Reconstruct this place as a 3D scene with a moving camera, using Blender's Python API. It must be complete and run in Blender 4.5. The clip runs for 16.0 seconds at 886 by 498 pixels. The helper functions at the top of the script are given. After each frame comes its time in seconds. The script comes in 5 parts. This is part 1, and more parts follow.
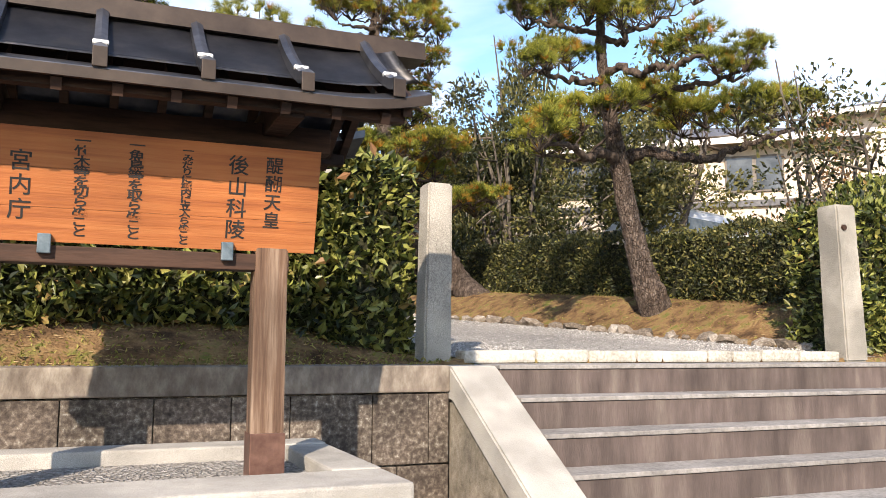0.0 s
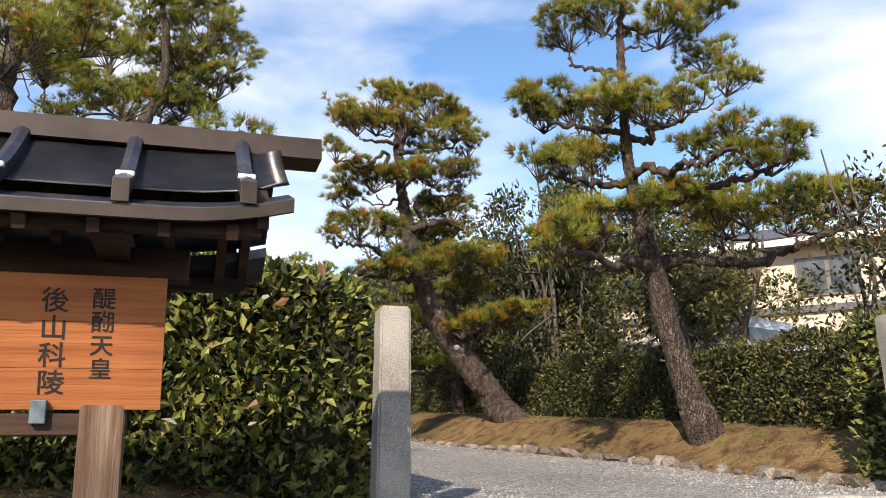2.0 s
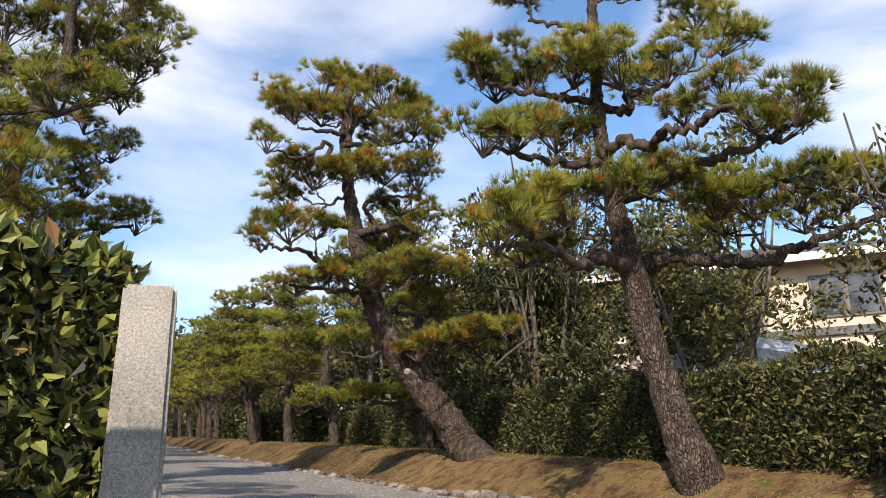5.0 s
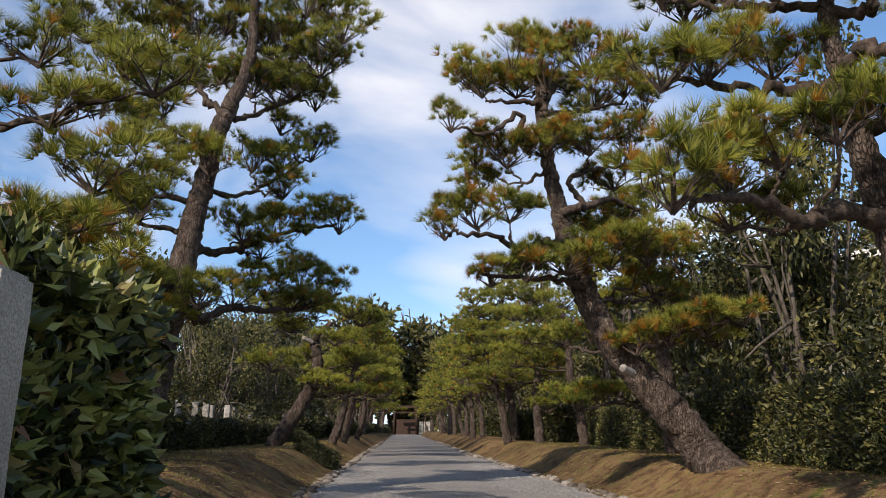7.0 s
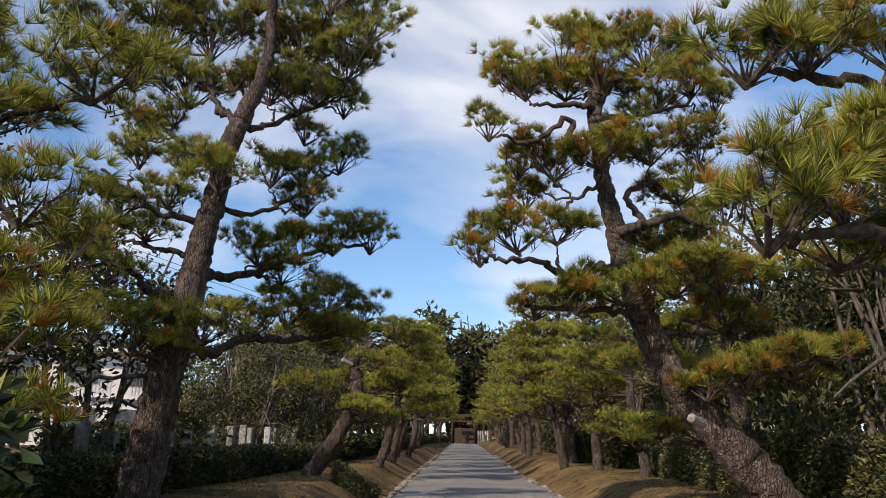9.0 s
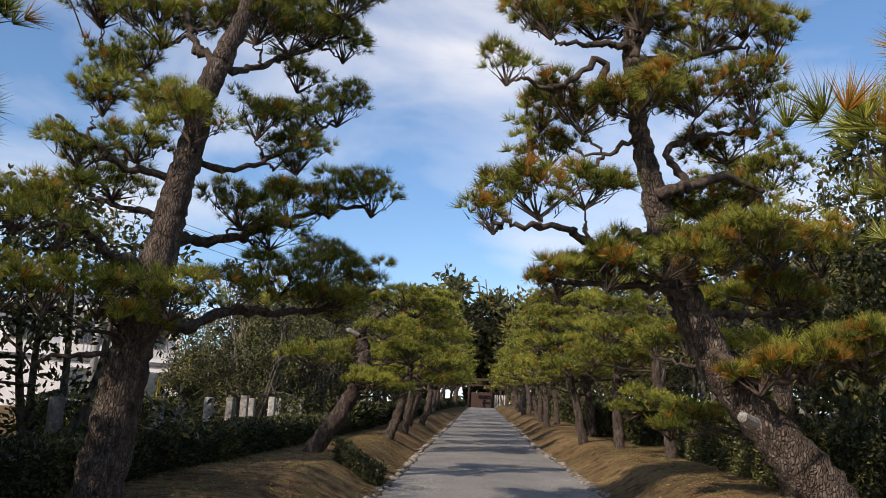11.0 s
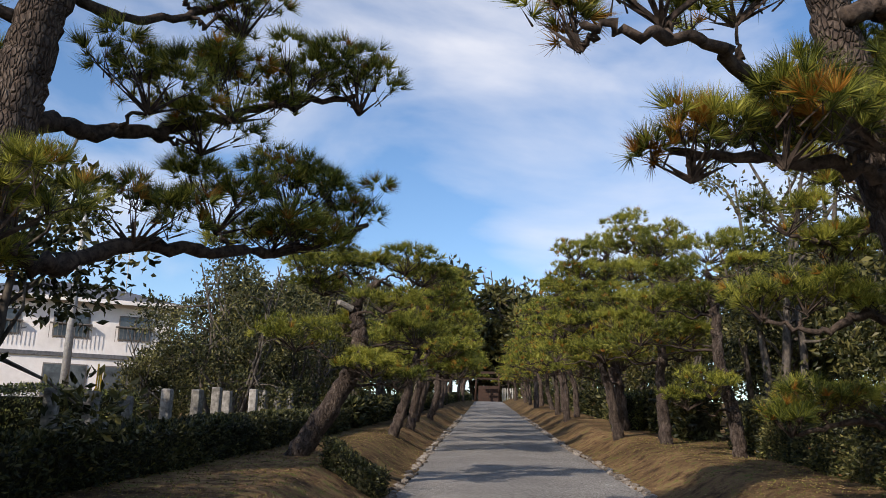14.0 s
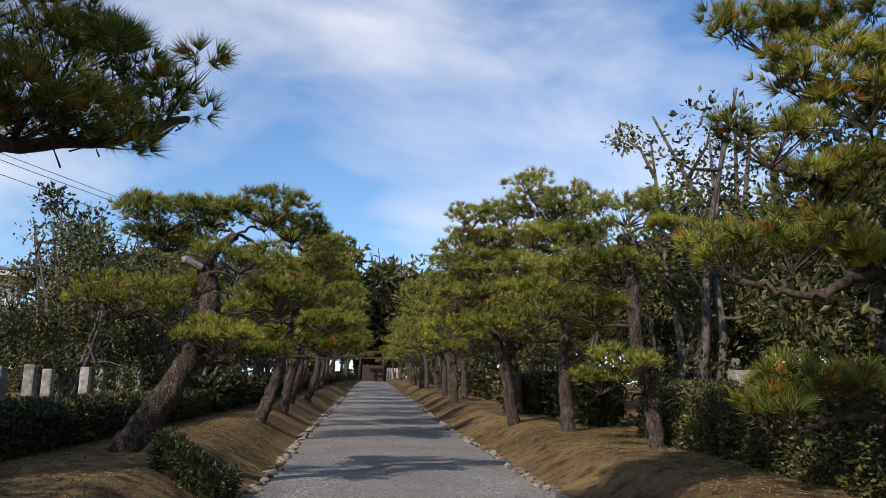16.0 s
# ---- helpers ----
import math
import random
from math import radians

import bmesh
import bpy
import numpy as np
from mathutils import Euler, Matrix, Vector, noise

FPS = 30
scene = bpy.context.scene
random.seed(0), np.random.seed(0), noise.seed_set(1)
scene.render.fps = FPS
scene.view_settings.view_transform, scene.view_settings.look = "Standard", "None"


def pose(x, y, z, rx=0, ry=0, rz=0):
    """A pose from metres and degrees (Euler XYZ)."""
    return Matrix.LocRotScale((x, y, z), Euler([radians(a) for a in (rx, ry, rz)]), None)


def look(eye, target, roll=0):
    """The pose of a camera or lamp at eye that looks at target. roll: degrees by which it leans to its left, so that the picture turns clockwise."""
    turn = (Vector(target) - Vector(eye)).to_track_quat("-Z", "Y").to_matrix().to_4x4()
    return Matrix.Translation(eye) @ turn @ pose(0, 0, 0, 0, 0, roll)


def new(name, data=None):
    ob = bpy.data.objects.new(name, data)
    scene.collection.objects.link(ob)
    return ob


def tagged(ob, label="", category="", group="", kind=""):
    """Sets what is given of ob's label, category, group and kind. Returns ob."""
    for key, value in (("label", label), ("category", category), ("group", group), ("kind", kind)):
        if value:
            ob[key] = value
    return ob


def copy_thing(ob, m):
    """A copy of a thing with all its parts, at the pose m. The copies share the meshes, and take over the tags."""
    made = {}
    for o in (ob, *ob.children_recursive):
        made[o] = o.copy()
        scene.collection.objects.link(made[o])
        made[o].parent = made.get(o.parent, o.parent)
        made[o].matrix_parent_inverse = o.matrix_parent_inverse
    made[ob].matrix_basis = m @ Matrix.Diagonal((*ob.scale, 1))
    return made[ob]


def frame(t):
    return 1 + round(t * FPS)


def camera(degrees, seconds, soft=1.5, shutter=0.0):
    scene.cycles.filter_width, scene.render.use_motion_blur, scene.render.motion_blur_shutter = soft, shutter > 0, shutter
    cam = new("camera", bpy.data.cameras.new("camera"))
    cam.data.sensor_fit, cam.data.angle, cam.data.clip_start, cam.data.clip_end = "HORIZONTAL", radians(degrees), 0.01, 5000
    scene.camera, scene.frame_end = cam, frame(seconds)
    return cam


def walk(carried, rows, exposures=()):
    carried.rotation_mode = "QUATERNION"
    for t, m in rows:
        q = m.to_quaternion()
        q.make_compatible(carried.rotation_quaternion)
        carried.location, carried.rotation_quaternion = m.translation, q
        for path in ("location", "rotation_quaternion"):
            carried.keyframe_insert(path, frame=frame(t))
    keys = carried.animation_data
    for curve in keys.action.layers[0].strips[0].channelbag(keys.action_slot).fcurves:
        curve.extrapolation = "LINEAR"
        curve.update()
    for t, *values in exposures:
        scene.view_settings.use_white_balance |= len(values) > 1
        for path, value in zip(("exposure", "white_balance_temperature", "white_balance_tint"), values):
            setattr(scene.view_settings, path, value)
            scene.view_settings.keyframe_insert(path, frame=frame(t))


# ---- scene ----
cam = camera(54.7, 16.0, soft=0.8)
PATH = [
    (0, (0.093, 0.0, 0.103), (0.847, 1.839, 0.323), 0.3),
    (0.5, (0.4, 0.004, 0.101), (1.213, 1.808, 0.389), -0.3),
    (1, (0.694, 0.121, 0.186), (1.429, 1.948, 0.535), -1.0),
    (1.5, (0.964, 0.292, 0.282), (1.607, 2.138, 0.703), -1.0),
    (2, (1.109, 0.613, 0.319), (1.679, 2.468, 0.802), -0.9),
    (2.5, (1.251, 0.873, 0.391), (1.762, 2.741, 0.893), -0.6),
    (3, (1.391, 1.133, 0.4), (1.955, 2.979, 0.924), -0.2),
    (5.3, (2.62, 2.506, 0.535), (3.154, 4.353, 1.085), -1.0),
    (5.5, (2.732, 2.617, 0.566), (3.205, 4.484, 1.104), -0.6),
    (6, (3.049, 2.868, 0.604), (3.314, 4.774, 1.147), 0.4),
    (6.5, (3.305, 3.197, 0.621), (3.351, 5.119, 1.173), 0.3),
    (7, (3.476, 3.535, 0.708), (3.399, 5.458, 1.25), 0.4),
    (7.5, (3.57, 3.853, 0.728), (3.428, 5.769, 1.283), 0.6),
    (8, (3.595, 4.182, 0.914), (3.415, 6.092, 1.476), 0.5),
    (8.5, (3.642, 4.457, 1.123), (3.457, 6.369, 1.68), 0.8),
    (9, (3.658, 4.728, 1.263), (3.442, 6.638, 1.815), 1.4),
    (9.2, (3.666, 4.832, 1.311), (3.427, 6.739, 1.864), 1.6),
    (11.3, (3.602, 6.223, 1.635), (3.344, 8.151, 2.097), 2.5),
    (11.5, (3.568, 6.432, 1.644), (3.317, 8.36, 2.112), 2.6),
    (12, (3.415, 6.983, 1.659), (3.189, 8.911, 2.141), 2.5),
    (12.5, (3.381, 7.513, 1.685), (3.155, 9.438, 2.18), 2.0),
    (13, (3.276, 8.013, 1.704), (3.024, 9.935, 2.195), 2.2),
    (13.5, (3.174, 8.582, 1.711), (2.906, 10.506, 2.186), 1.8),
    (14, (3.052, 9.15, 1.711), (2.784, 11.079, 2.167), 1.6),
    (14.5, (2.974, 9.753, 1.712), (2.754, 11.69, 2.158), 1.6),
    (15, (2.925, 10.285, 1.758), (2.779, 12.234, 2.18), 1.4),
    (15.5, (2.934, 10.895, 1.803), (2.865, 12.85, 2.218), 1.5),
    (16, (2.9, 11.5, 1.878), (2.893, 13.456, 2.295), 1.4),
]
walk(cam, [(t, look(eye, target, roll)) for t, eye, target, roll in PATH],
     exposures=[(t, e, k, 14) for t, e, k in ((0, 0.68, 7000), (1.5, 0.33, 6950), (3, 0.17, 6800), (5.5, 0.05, 6750), (7, -0.15, 6700), (12.5, -0.25, 6650), (14.5, -0.32, 6400), (16, -0.36, 6300))])

# ---- world, sun ----
SUN_AZ = math.atan2(0.53, 0.85)      # the light travels towards +x and +y
SUN_EL = radians(31.5)
world = bpy.data.worlds.new("world")
scene.world = world
world.use_nodes = True
wn = world.node_tree
wn.nodes.clear()
w_out = wn.nodes.new("ShaderNodeOutputWorld")
w_bg = wn.nodes.new("ShaderNodeBackground")
w_sky = wn.nodes.new("ShaderNodeTexSky")
w_sky.sky_type = "NISHITA"
w_sky.sun_disc = False
w_sky.sun_elevation = SUN_EL
w_sky.sun_rotation = math.pi + SUN_AZ
w_sky.air_density, w_sky.dust_density, w_sky.ozone_density = 1.0, 0.4, 2.2
w_co = wn.nodes.new("ShaderNodeTexCoord")
w_map = wn.nodes.new("ShaderNodeMapping")
w_map.inputs["Scale"].default_value = (1.0, 0.8, 2.2)
w_map.inputs["Location"].default_value = (0.62, 0.2, 0.1)
w_n = wn.nodes.new("ShaderNodeTexNoise")
w_n.inputs["Scale"].default_value = 2.6
w_n.inputs["Detail"].default_value = 7
w_n.inputs["Roughness"].default_value = 0.5
w_n.inputs["Distortion"].default_value = 0.35
w_r = wn.nodes.new("ShaderNodeValToRGB")
w_r.color_ramp.elements[0].position, w_r.color_ramp.elements[1].position = 0.47, 0.76
w_r.color_ramp.elements[0].color = (0.0, 0.0, 0.0, 1)
w_r.color_ramp.elements[1].color = (0.88, 0.88, 0.88, 1)
w_hue = wn.nodes.new("ShaderNodeHueSaturation")
w_hue.inputs["Saturation"].default_value, w_hue.inputs["Value"].default_value = 1.14, 2.1
w_mix = wn.nodes.new("ShaderNodeMixRGB")
w_mix.inputs["Color2"].default_value = (12.5, 12.6, 12.8, 1)
for a, b in ((w_co.outputs["Generated"], w_map.inputs["Vector"]), (w_map.outputs[0], w_n.inputs["Vector"]),
             (w_n.outputs["Fac"], w_r.inputs["Fac"]), (w_r.outputs["Color"], w_mix.inputs["Fac"]),
             (w_sky.outputs[0], w_hue.inputs["Color"]), (w_hue.outputs[0], w_mix.inputs["Color1"]), (w_mix.outputs[0], w_bg.inputs["Color"]),
             (w_bg.outputs[0], w_out.inputs["Surface"])):
    wn.links.new(a, b)
w_bg.inputs["Strength"].default_value = 0.1

sun = new("sun", bpy.data.lights.new("sun", "SUN"))
sun.data.energy, sun.data.angle, sun.data.color = 5.6, radians(0.6), (1.0, 0.90, 0.76)
sun.matrix_world = look((0, 0, 30), (0.53 * math.cos(SUN_EL), 0.85 * math.cos(SUN_EL), 30 - math.sin(SUN_EL)))

# ---- materials ----
def material(name, ramp, scale=8.0, rough=0.8, bump=0.3, bump_scale=60.0, metal=0.0, stain=0.0, stain_scale=1.2,
             stretch=(1, 1, 1), rand=0.0, island=0.0, voronoi=0.0, translucent=0.0, bump_dist=0.01, spec=0.3):
    """A grain in a colour ramp, broad stains, fine relief; rand varies from object to object, island from leaf to leaf."""
    m = bpy.data.materials.new(name)
    m.use_nodes = True
    t = m.node_tree
    N, L = t.nodes, t.links
    p = N["Principled BSDF"]
    p.inputs["Roughness"].default_value = rough
    p.inputs["Metallic"].default_value = metal
    p.inputs["Specular IOR Level"].default_value = spec
    co = N.new("ShaderNodeTexCoord")
    mp = N.new("ShaderNodeMapping")
    mp.inputs["Scale"].default_value = stretch
    L.new(co.outputs["Object"], mp.inputs["Vector"])
    n1 = N.new("ShaderNodeTexNoise")
    n1.inputs["Scale"].default_value, n1.inputs["Detail"].default_value = scale, 6
    n1.inputs["Roughness"].default_value = 0.65
    L.new(mp.outputs[0], n1.inputs["Vector"])
    gain = N.new("ShaderNodeMath")
    gain.operation = "MULTIPLY_ADD"
    gain.inputs[1].default_value, gain.inputs[2].default_value = 1.6, -0.3
    L.new(n1.outputs["Fac"], gain.inputs[0])
    fac = gain.outputs[0]
    def add(sock, amount, centre=0.5):
        nonlocal fac
        a = N.new("ShaderNodeMath"); a.operation = "MULTIPLY_ADD"
        a.inputs[1].default_value, a.inputs[2].default_value = amount, -amount * centre
        L.new(sock, a.inputs[0])
        b = N.new("ShaderNodeMath"); b.operation = "ADD"
        L.new(fac, b.inputs[0]); L.new(a.outputs[0], b.inputs[1])
        fac = b.outputs[0]
    if island:
        g = N.new("ShaderNodeNewGeometry")
        add(g.outputs["Random Per Island"], island)
    if rand:
        o = N.new("ShaderNodeObjectInfo")
        add(o.outputs["Random"], rand)
    if voronoi:
        v = N.new("ShaderNodeTexVoronoi"); v.feature = "DISTANCE_TO_EDGE"
        v.inputs["Scale"].default_value = voronoi
        L.new(mp.outputs[0], v.inputs["Vector"])
        vr = N.new("ShaderNodeMath"); vr.operation = "MULTIPLY"; vr.use_clamp = True
        vr.inputs[1].default_value = 5.0
        L.new(v.outputs["Distance"], vr.inputs[0])
        add(vr.outputs[0], 0.12, 0.8)
    cr = N.new("ShaderNodeValToRGB")
    e = cr.color_ramp.elements
    while len(e) < len(ramp):
        e.new(0.5)
    for k, (pos, col) in enumerate(ramp):
        e[k].position, e[k].color = pos, (*col, 1)
    L.new(fac, cr.inputs["Fac"])
    colour = cr.outputs["Color"]
    if stain:
        n2 = N.new("ShaderNodeTexNoise")
        n2.inputs["Scale"].default_value, n2.inputs["Detail"].default_value = stain_scale, 4
        L.new(co.outputs["Object"], n2.inputs["Vector"])
        sr = N.new("ShaderNodeValToRGB")
        sr.color_ramp.elements[0].position, sr.color_ramp.elements[1].position = 0.35, 0.68
        sr.color_ramp.elements[0].color = (1 - stain,) * 3 + (1,)
        sr.color_ramp.elements[1].color = (1, 1, 1, 1)
        L.new(n2.outputs["Fac"], sr.inputs["Fac"])
        mx = N.new("ShaderNodeMixRGB"); mx.blend_type = "MULTIPLY"; mx.inputs["Fac"].default_value = 1
        L.new(colour, mx.inputs["Color1"]); L.new(sr.outputs["Color"], mx.inputs["Color2"])
        colour = mx.outputs["Color"]
    L.new(colour, p.inputs["Base Color"])
    if bump:
        n3 = N.new("ShaderNodeTexNoise")
        n3.inputs["Scale"].default_value, n3.inputs["Detail"].default_value = bump_scale, 4
        L.new(mp.outputs[0], n3.inputs["Vector"])
        h = n3.outputs["Fac"]
        if voronoi:
            hm = N.new("ShaderNodeMath"); hm.operation = "MULTIPLY_ADD"; hm.inputs[1].default_value = 1.5
            L.new(vr.outputs[0], hm.inputs[0]); L.new(h, hm.inputs[2]); h = hm.outputs[0]
        bp = N.new("ShaderNodeBump")
        bp.inputs["Strength"].default_value, bp.inputs["Distance"].default_value = bump, bump_dist
        L.new(h, bp.inputs["Height"]); L.new(bp.outputs[0], p.inputs["Normal"])
    if translucent:
        tr = N.new("ShaderNodeBsdfTranslucent")
        L.new(colour, tr.inputs["Color"])
        ms = N.new("ShaderNodeMixShader"); ms.inputs[0].default_value = translucent
        L.new(p.outputs[0], ms.inputs[1]); L.new(tr.outputs[0], ms.inputs[2])
        L.new(ms.outputs[0], N["Material Output"].inputs["Surface"])
    return m

# needle tones spread wide: highlights and dark gaps are partly in the colour
M_NEEDLE = material("pine_needle", [(0.15, (0.035, 0.052, 0.008)), (0.45, (0.145, 0.165, 0.023)), (0.8, (0.42, 0.405, 0.065))],
                    scale=1.5, rough=0.5, bump=0, island=0.7, rand=0.12, translucent=0.25)
M_AUTUMN = material("withered_needle", [(0.2, (0.24, 0.09, 0.012)), (0.5, (0.40, 0.18, 0.022)), (0.8, (0.40, 0.29, 0.05))],
                    scale=1.5, rough=0.6, bump=0, island=0.6, translucent=0.3)
M_BARK = material("pine_bark", [(0.15, (0.04, 0.028, 0.022)), (0.5, (0.125, 0.092, 0.074)), (0.85, (0.27, 0.215, 0.175))],
                  scale=18, rough=0.95, bump=0.9, bump_scale=46, stretch=(1, 1, 0.35), voronoi=40, stain=0.4, stain_scale=1.6, bump_dist=0.02)
M_TWIG = material("pine_twig", [(0.3, (0.025, 0.018, 0.014)), (0.7, (0.095, 0.07, 0.055))], scale=20, rough=0.95, bump=0.7, bump_scale=50)
M_LEAF = material("hedge_leaf", [(0.1, (0.010, 0.016, 0.005)), (0.45, (0.040, 0.056, 0.013)), (0.95, (0.27, 0.28, 0.07))],
                  scale=1.3, rough=0.38, bump=0, island=0.9, translucent=0.10, spec=0.4)
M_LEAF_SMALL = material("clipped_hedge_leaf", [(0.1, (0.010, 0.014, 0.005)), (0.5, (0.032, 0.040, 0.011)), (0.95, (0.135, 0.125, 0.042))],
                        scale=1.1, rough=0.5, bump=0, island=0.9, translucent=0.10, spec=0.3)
M_LEAF_Y = material("yellow_leaf", [(0.2, (0.12, 0.12, 0.03)), (0.6, (0.26, 0.25, 0.07)), (0.95, (0.22, 0.11, 0.05))],
                    scale=2, rough=0.5, bump=0, island=0.7, translucent=0.2)
M_LEAF_TREE = material("broad_leaf", [(0.15, (0.014, 0.019, 0.006)), (0.5, (0.055, 0.060, 0.018)), (0.85, (0.19, 0.17, 0.055))],
                       scale=0.8, rough=0.45, bump=0, island=0.7, rand=0.25, translucent=0.2)
M_LEAF_RUST = material("rust_leaf", [(0.2, (0.10, 0.05, 0.02)), (0.6, (0.22, 0.11, 0.05)), (0.9, (0.28, 0.18, 0.07))],
                       scale=0.8, rough=0.6, bump=0, island=0.7, translucent=0.2)
# near-black, so the shade deep inside a hedge is in the colour
M_HEDGE_CORE = material("hedge_inner_shade", [(0.3, (0.012, 0.014, 0.007)), (0.7, (0.04, 0.04, 0.02))], scale=25, rough=1, bump=1, bump_scale=40)
M_GREY_BARK = material("grey_bark", [(0.3, (0.04, 0.033, 0.027)), (0.7, (0.15, 0.128, 0.105))], scale=14, rough=0.95, bump=0.6, bump_scale=40, stretch=(1, 1, 0.4))
M_GRANITE = material("pale_granite", [(0.2, (0.25, 0.235, 0.21)), (0.5, (0.40, 0.38, 0.345)), (0.8, (0.53, 0.505, 0.46))],
                     scale=240, rough=0.85, bump=0.35, bump_scale=110, stain=0.35, stain_scale=3.5)
M_KERB = material("kerb_granite", [(0.2, (0.33, 0.30, 0.25)), (0.5, (0.49, 0.46, 0.40)), (0.8, (0.62, 0.59, 0.53))],
                  scale=45, rough=0.85, bump=0.4, bump_scale=70, stain=0.35, stain_scale=5, rand=0.25)
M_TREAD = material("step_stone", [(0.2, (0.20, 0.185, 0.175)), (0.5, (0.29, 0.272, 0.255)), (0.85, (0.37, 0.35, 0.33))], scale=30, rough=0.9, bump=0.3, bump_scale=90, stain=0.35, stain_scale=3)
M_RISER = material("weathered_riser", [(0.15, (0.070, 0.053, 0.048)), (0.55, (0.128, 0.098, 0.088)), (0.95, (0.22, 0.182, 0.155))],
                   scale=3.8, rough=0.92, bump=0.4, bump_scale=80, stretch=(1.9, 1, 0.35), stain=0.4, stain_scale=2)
M_WALL = material("lichened_wall", [(0.15, (0.040, 0.031, 0.026)), (0.45, (0.115, 0.09, 0.073)), (0.64, (0.22, 0.185, 0.15)), (0.82, (0.50, 0.47, 0.41))],
                  scale=30, rough=0.95, bump=0.7, bump_scale=60, stain=0.6, stain_scale=2.2, rand=0.15)
M_WALL_CAP = material("wall_coping", [(0.15, (0.11, 0.087, 0.07)), (0.5, (0.20, 0.165, 0.135)), (0.9, (0.36, 0.32, 0.265))],
                      scale=10, rough=0.95, bump=0.5, bump_scale=70, stretch=(1.2, 1, 0.6), stain=0.4, stain_scale=2.5)
M_CONCRETE = material("tan_concrete", [(0.15, (0.17, 0.145, 0.11)), (0.5, (0.27, 0.235, 0.185)), (0.9, (0.38, 0.34, 0.28))],
                      scale=16, rough=0.95, bump=0.6, bump_scale=60, stain=0.45, stain_scale=3.0)
M_POST_STONE = material("stained_granite", [(0.2, (0.20, 0.185, 0.155)), (0.5, (0.37, 0.345, 0.30)), (0.8, (0.52, 0.49, 0.43))],
                        scale=130, rough=0.88, bump=0.45, bump_scale=90, stain=0.45, stain_scale=3.0)
M_GRAVEL = material("gravel", [(0.25, (0.19, 0.175, 0.16)), (0.5, (0.38, 0.355, 0.325)), (0.72, (0.56, 0.53, 0.49))],
                    scale=28, rough=0.95, bump=0.9, bump_scale=45, stain=0.22, stain_scale=0.7, voronoi=34, bump_dist=0.015)
M_PEBBLE = material("pebble", [(0.2, (0.16, 0.155, 0.15)), (0.5, (0.34, 0.33, 0.31)), (0.8, (0.56, 0.54, 0.51))], scale=12, rough=0.9, bump=0, island=0.7)
M_SOIL = material("mossy_soil", [(0.22, (0.07, 0.043, 0.025)), (0.42, (0.18, 0.108, 0.055)), (0.58, (0.27, 0.175, 0.085)), (0.76, (0.16, 0.165, 0.045))],
                  scale=4.5, rough=1.0, bump=1.0, bump_scale=30, stain=0.55, stain_scale=0.55, bump_dist=0.04, spec=0.1)
M_MOSS = material("moss", [(0.25, (0.085, 0.085, 0.022)), (0.5, (0.15, 0.145, 0.035)), (0.75, (0.25, 0.22, 0.07))],
                  scale=10, rough=1.0, bump=1.0, bump_scale=50, island=0.5, spec=0.1)
M_LITTER = material("fallen_needles", [(0.2, (0.11, 0.06, 0.028)), (0.5, (0.20, 0.12, 0.055)), (0.85, (0.36, 0.26, 0.14))],
                    scale=3, rough=0.9, bump=0, island=0.8)
M_EDGE = material("edging_stone", [(0.15, (0.075, 0.062, 0.05)), (0.5, (0.185, 0.152, 0.12)), (0.9, (0.37, 0.34, 0.30))],
                  scale=9, rough=0.9, bump=0.6, bump_scale=30, rand=0.6)
M_ASPHALT = material("asphalt", [(0.3, (0.035, 0.035, 0.037)), (0.7, (0.075, 0.073, 0.07))], scale=90, rough=0.9, bump=0.5, bump_scale=120, stain=0.3, stain_scale=0.6)
M_BOARD = material("cedar_board", [(0.1, (0.26, 0.075, 0.025)), (0.5, (0.41, 0.135, 0.042)), (0.9, (0.50, 0.19, 0.065))],
                   scale=3.5, rough=0.6, bump=0.25, bump_scale=14, stretch=(0.35, 1, 9), stain=0.3, stain_scale=1.5)
M_INK = material("black_ink", [(0.3, (0.012, 0.011, 0.010)), (0.7, (0.03, 0.027, 0.025))], scale=20, rough=0.6, bump=0)
M_POST = material("weathered_post", [(0.2, (0.06, 0.032, 0.020)), (0.5, (0.145, 0.085, 0.055)), (0.8, (0.28, 0.20, 0.145))],
                  scale=4, rough=0.8, bump=0.45, bump_scale=16, stretch=(7, 7, 0.35), stain=0.4, stain_scale=2)
M_DARKWOOD = material("dark_wood", [(0.3, (0.018, 0.009, 0.006)), (0.7, (0.06, 0.030, 0.019))], scale=5, rough=0.75, bump=0.3, bump_scale=18, stretch=(0.4, 3, 3))
M_COPPER = material("roof_sheet", [(0.3, (0.075, 0.077, 0.088)), (0.6, (0.115, 0.115, 0.128)), (0.8, (0.16, 0.15, 0.145))],
                    scale=6, rough=0.33, metal=0.7, bump=0.06, bump_scale=8, stain=0.3, stain_scale=3)
M_COPPER_BROWN = material("roof_sheet_brown", [(0.2, (0.026, 0.017, 0.013)), (0.8, (0.058, 0.041, 0.031))], scale=6, rough=0.55, metal=0.1, bump=0.08, bump_scale=10, stain=0.3)
M_CLIP = material("grey_clip", [(0.3, (0.45, 0.46, 0.47)), (0.7, (0.68, 0.69, 0.70))], scale=20, rough=0.5, metal=0.4, bump=0.1)
M_SHOE = material("copper_shoe", [(0.3, (0.12, 0.06, 0.045)), (0.7, (0.22, 0.12, 0.09))], scale=9, rough=0.5, metal=0.5, bump=0.1, stain=0.3, stain_scale=6)
M_HOOK = material("blue_grey_bracket", [(0.3, (0.06, 0.085, 0.10)), (0.7, (0.13, 0.165, 0.19))], scale=15, rough=0.5, metal=0.4, bump=0.1)
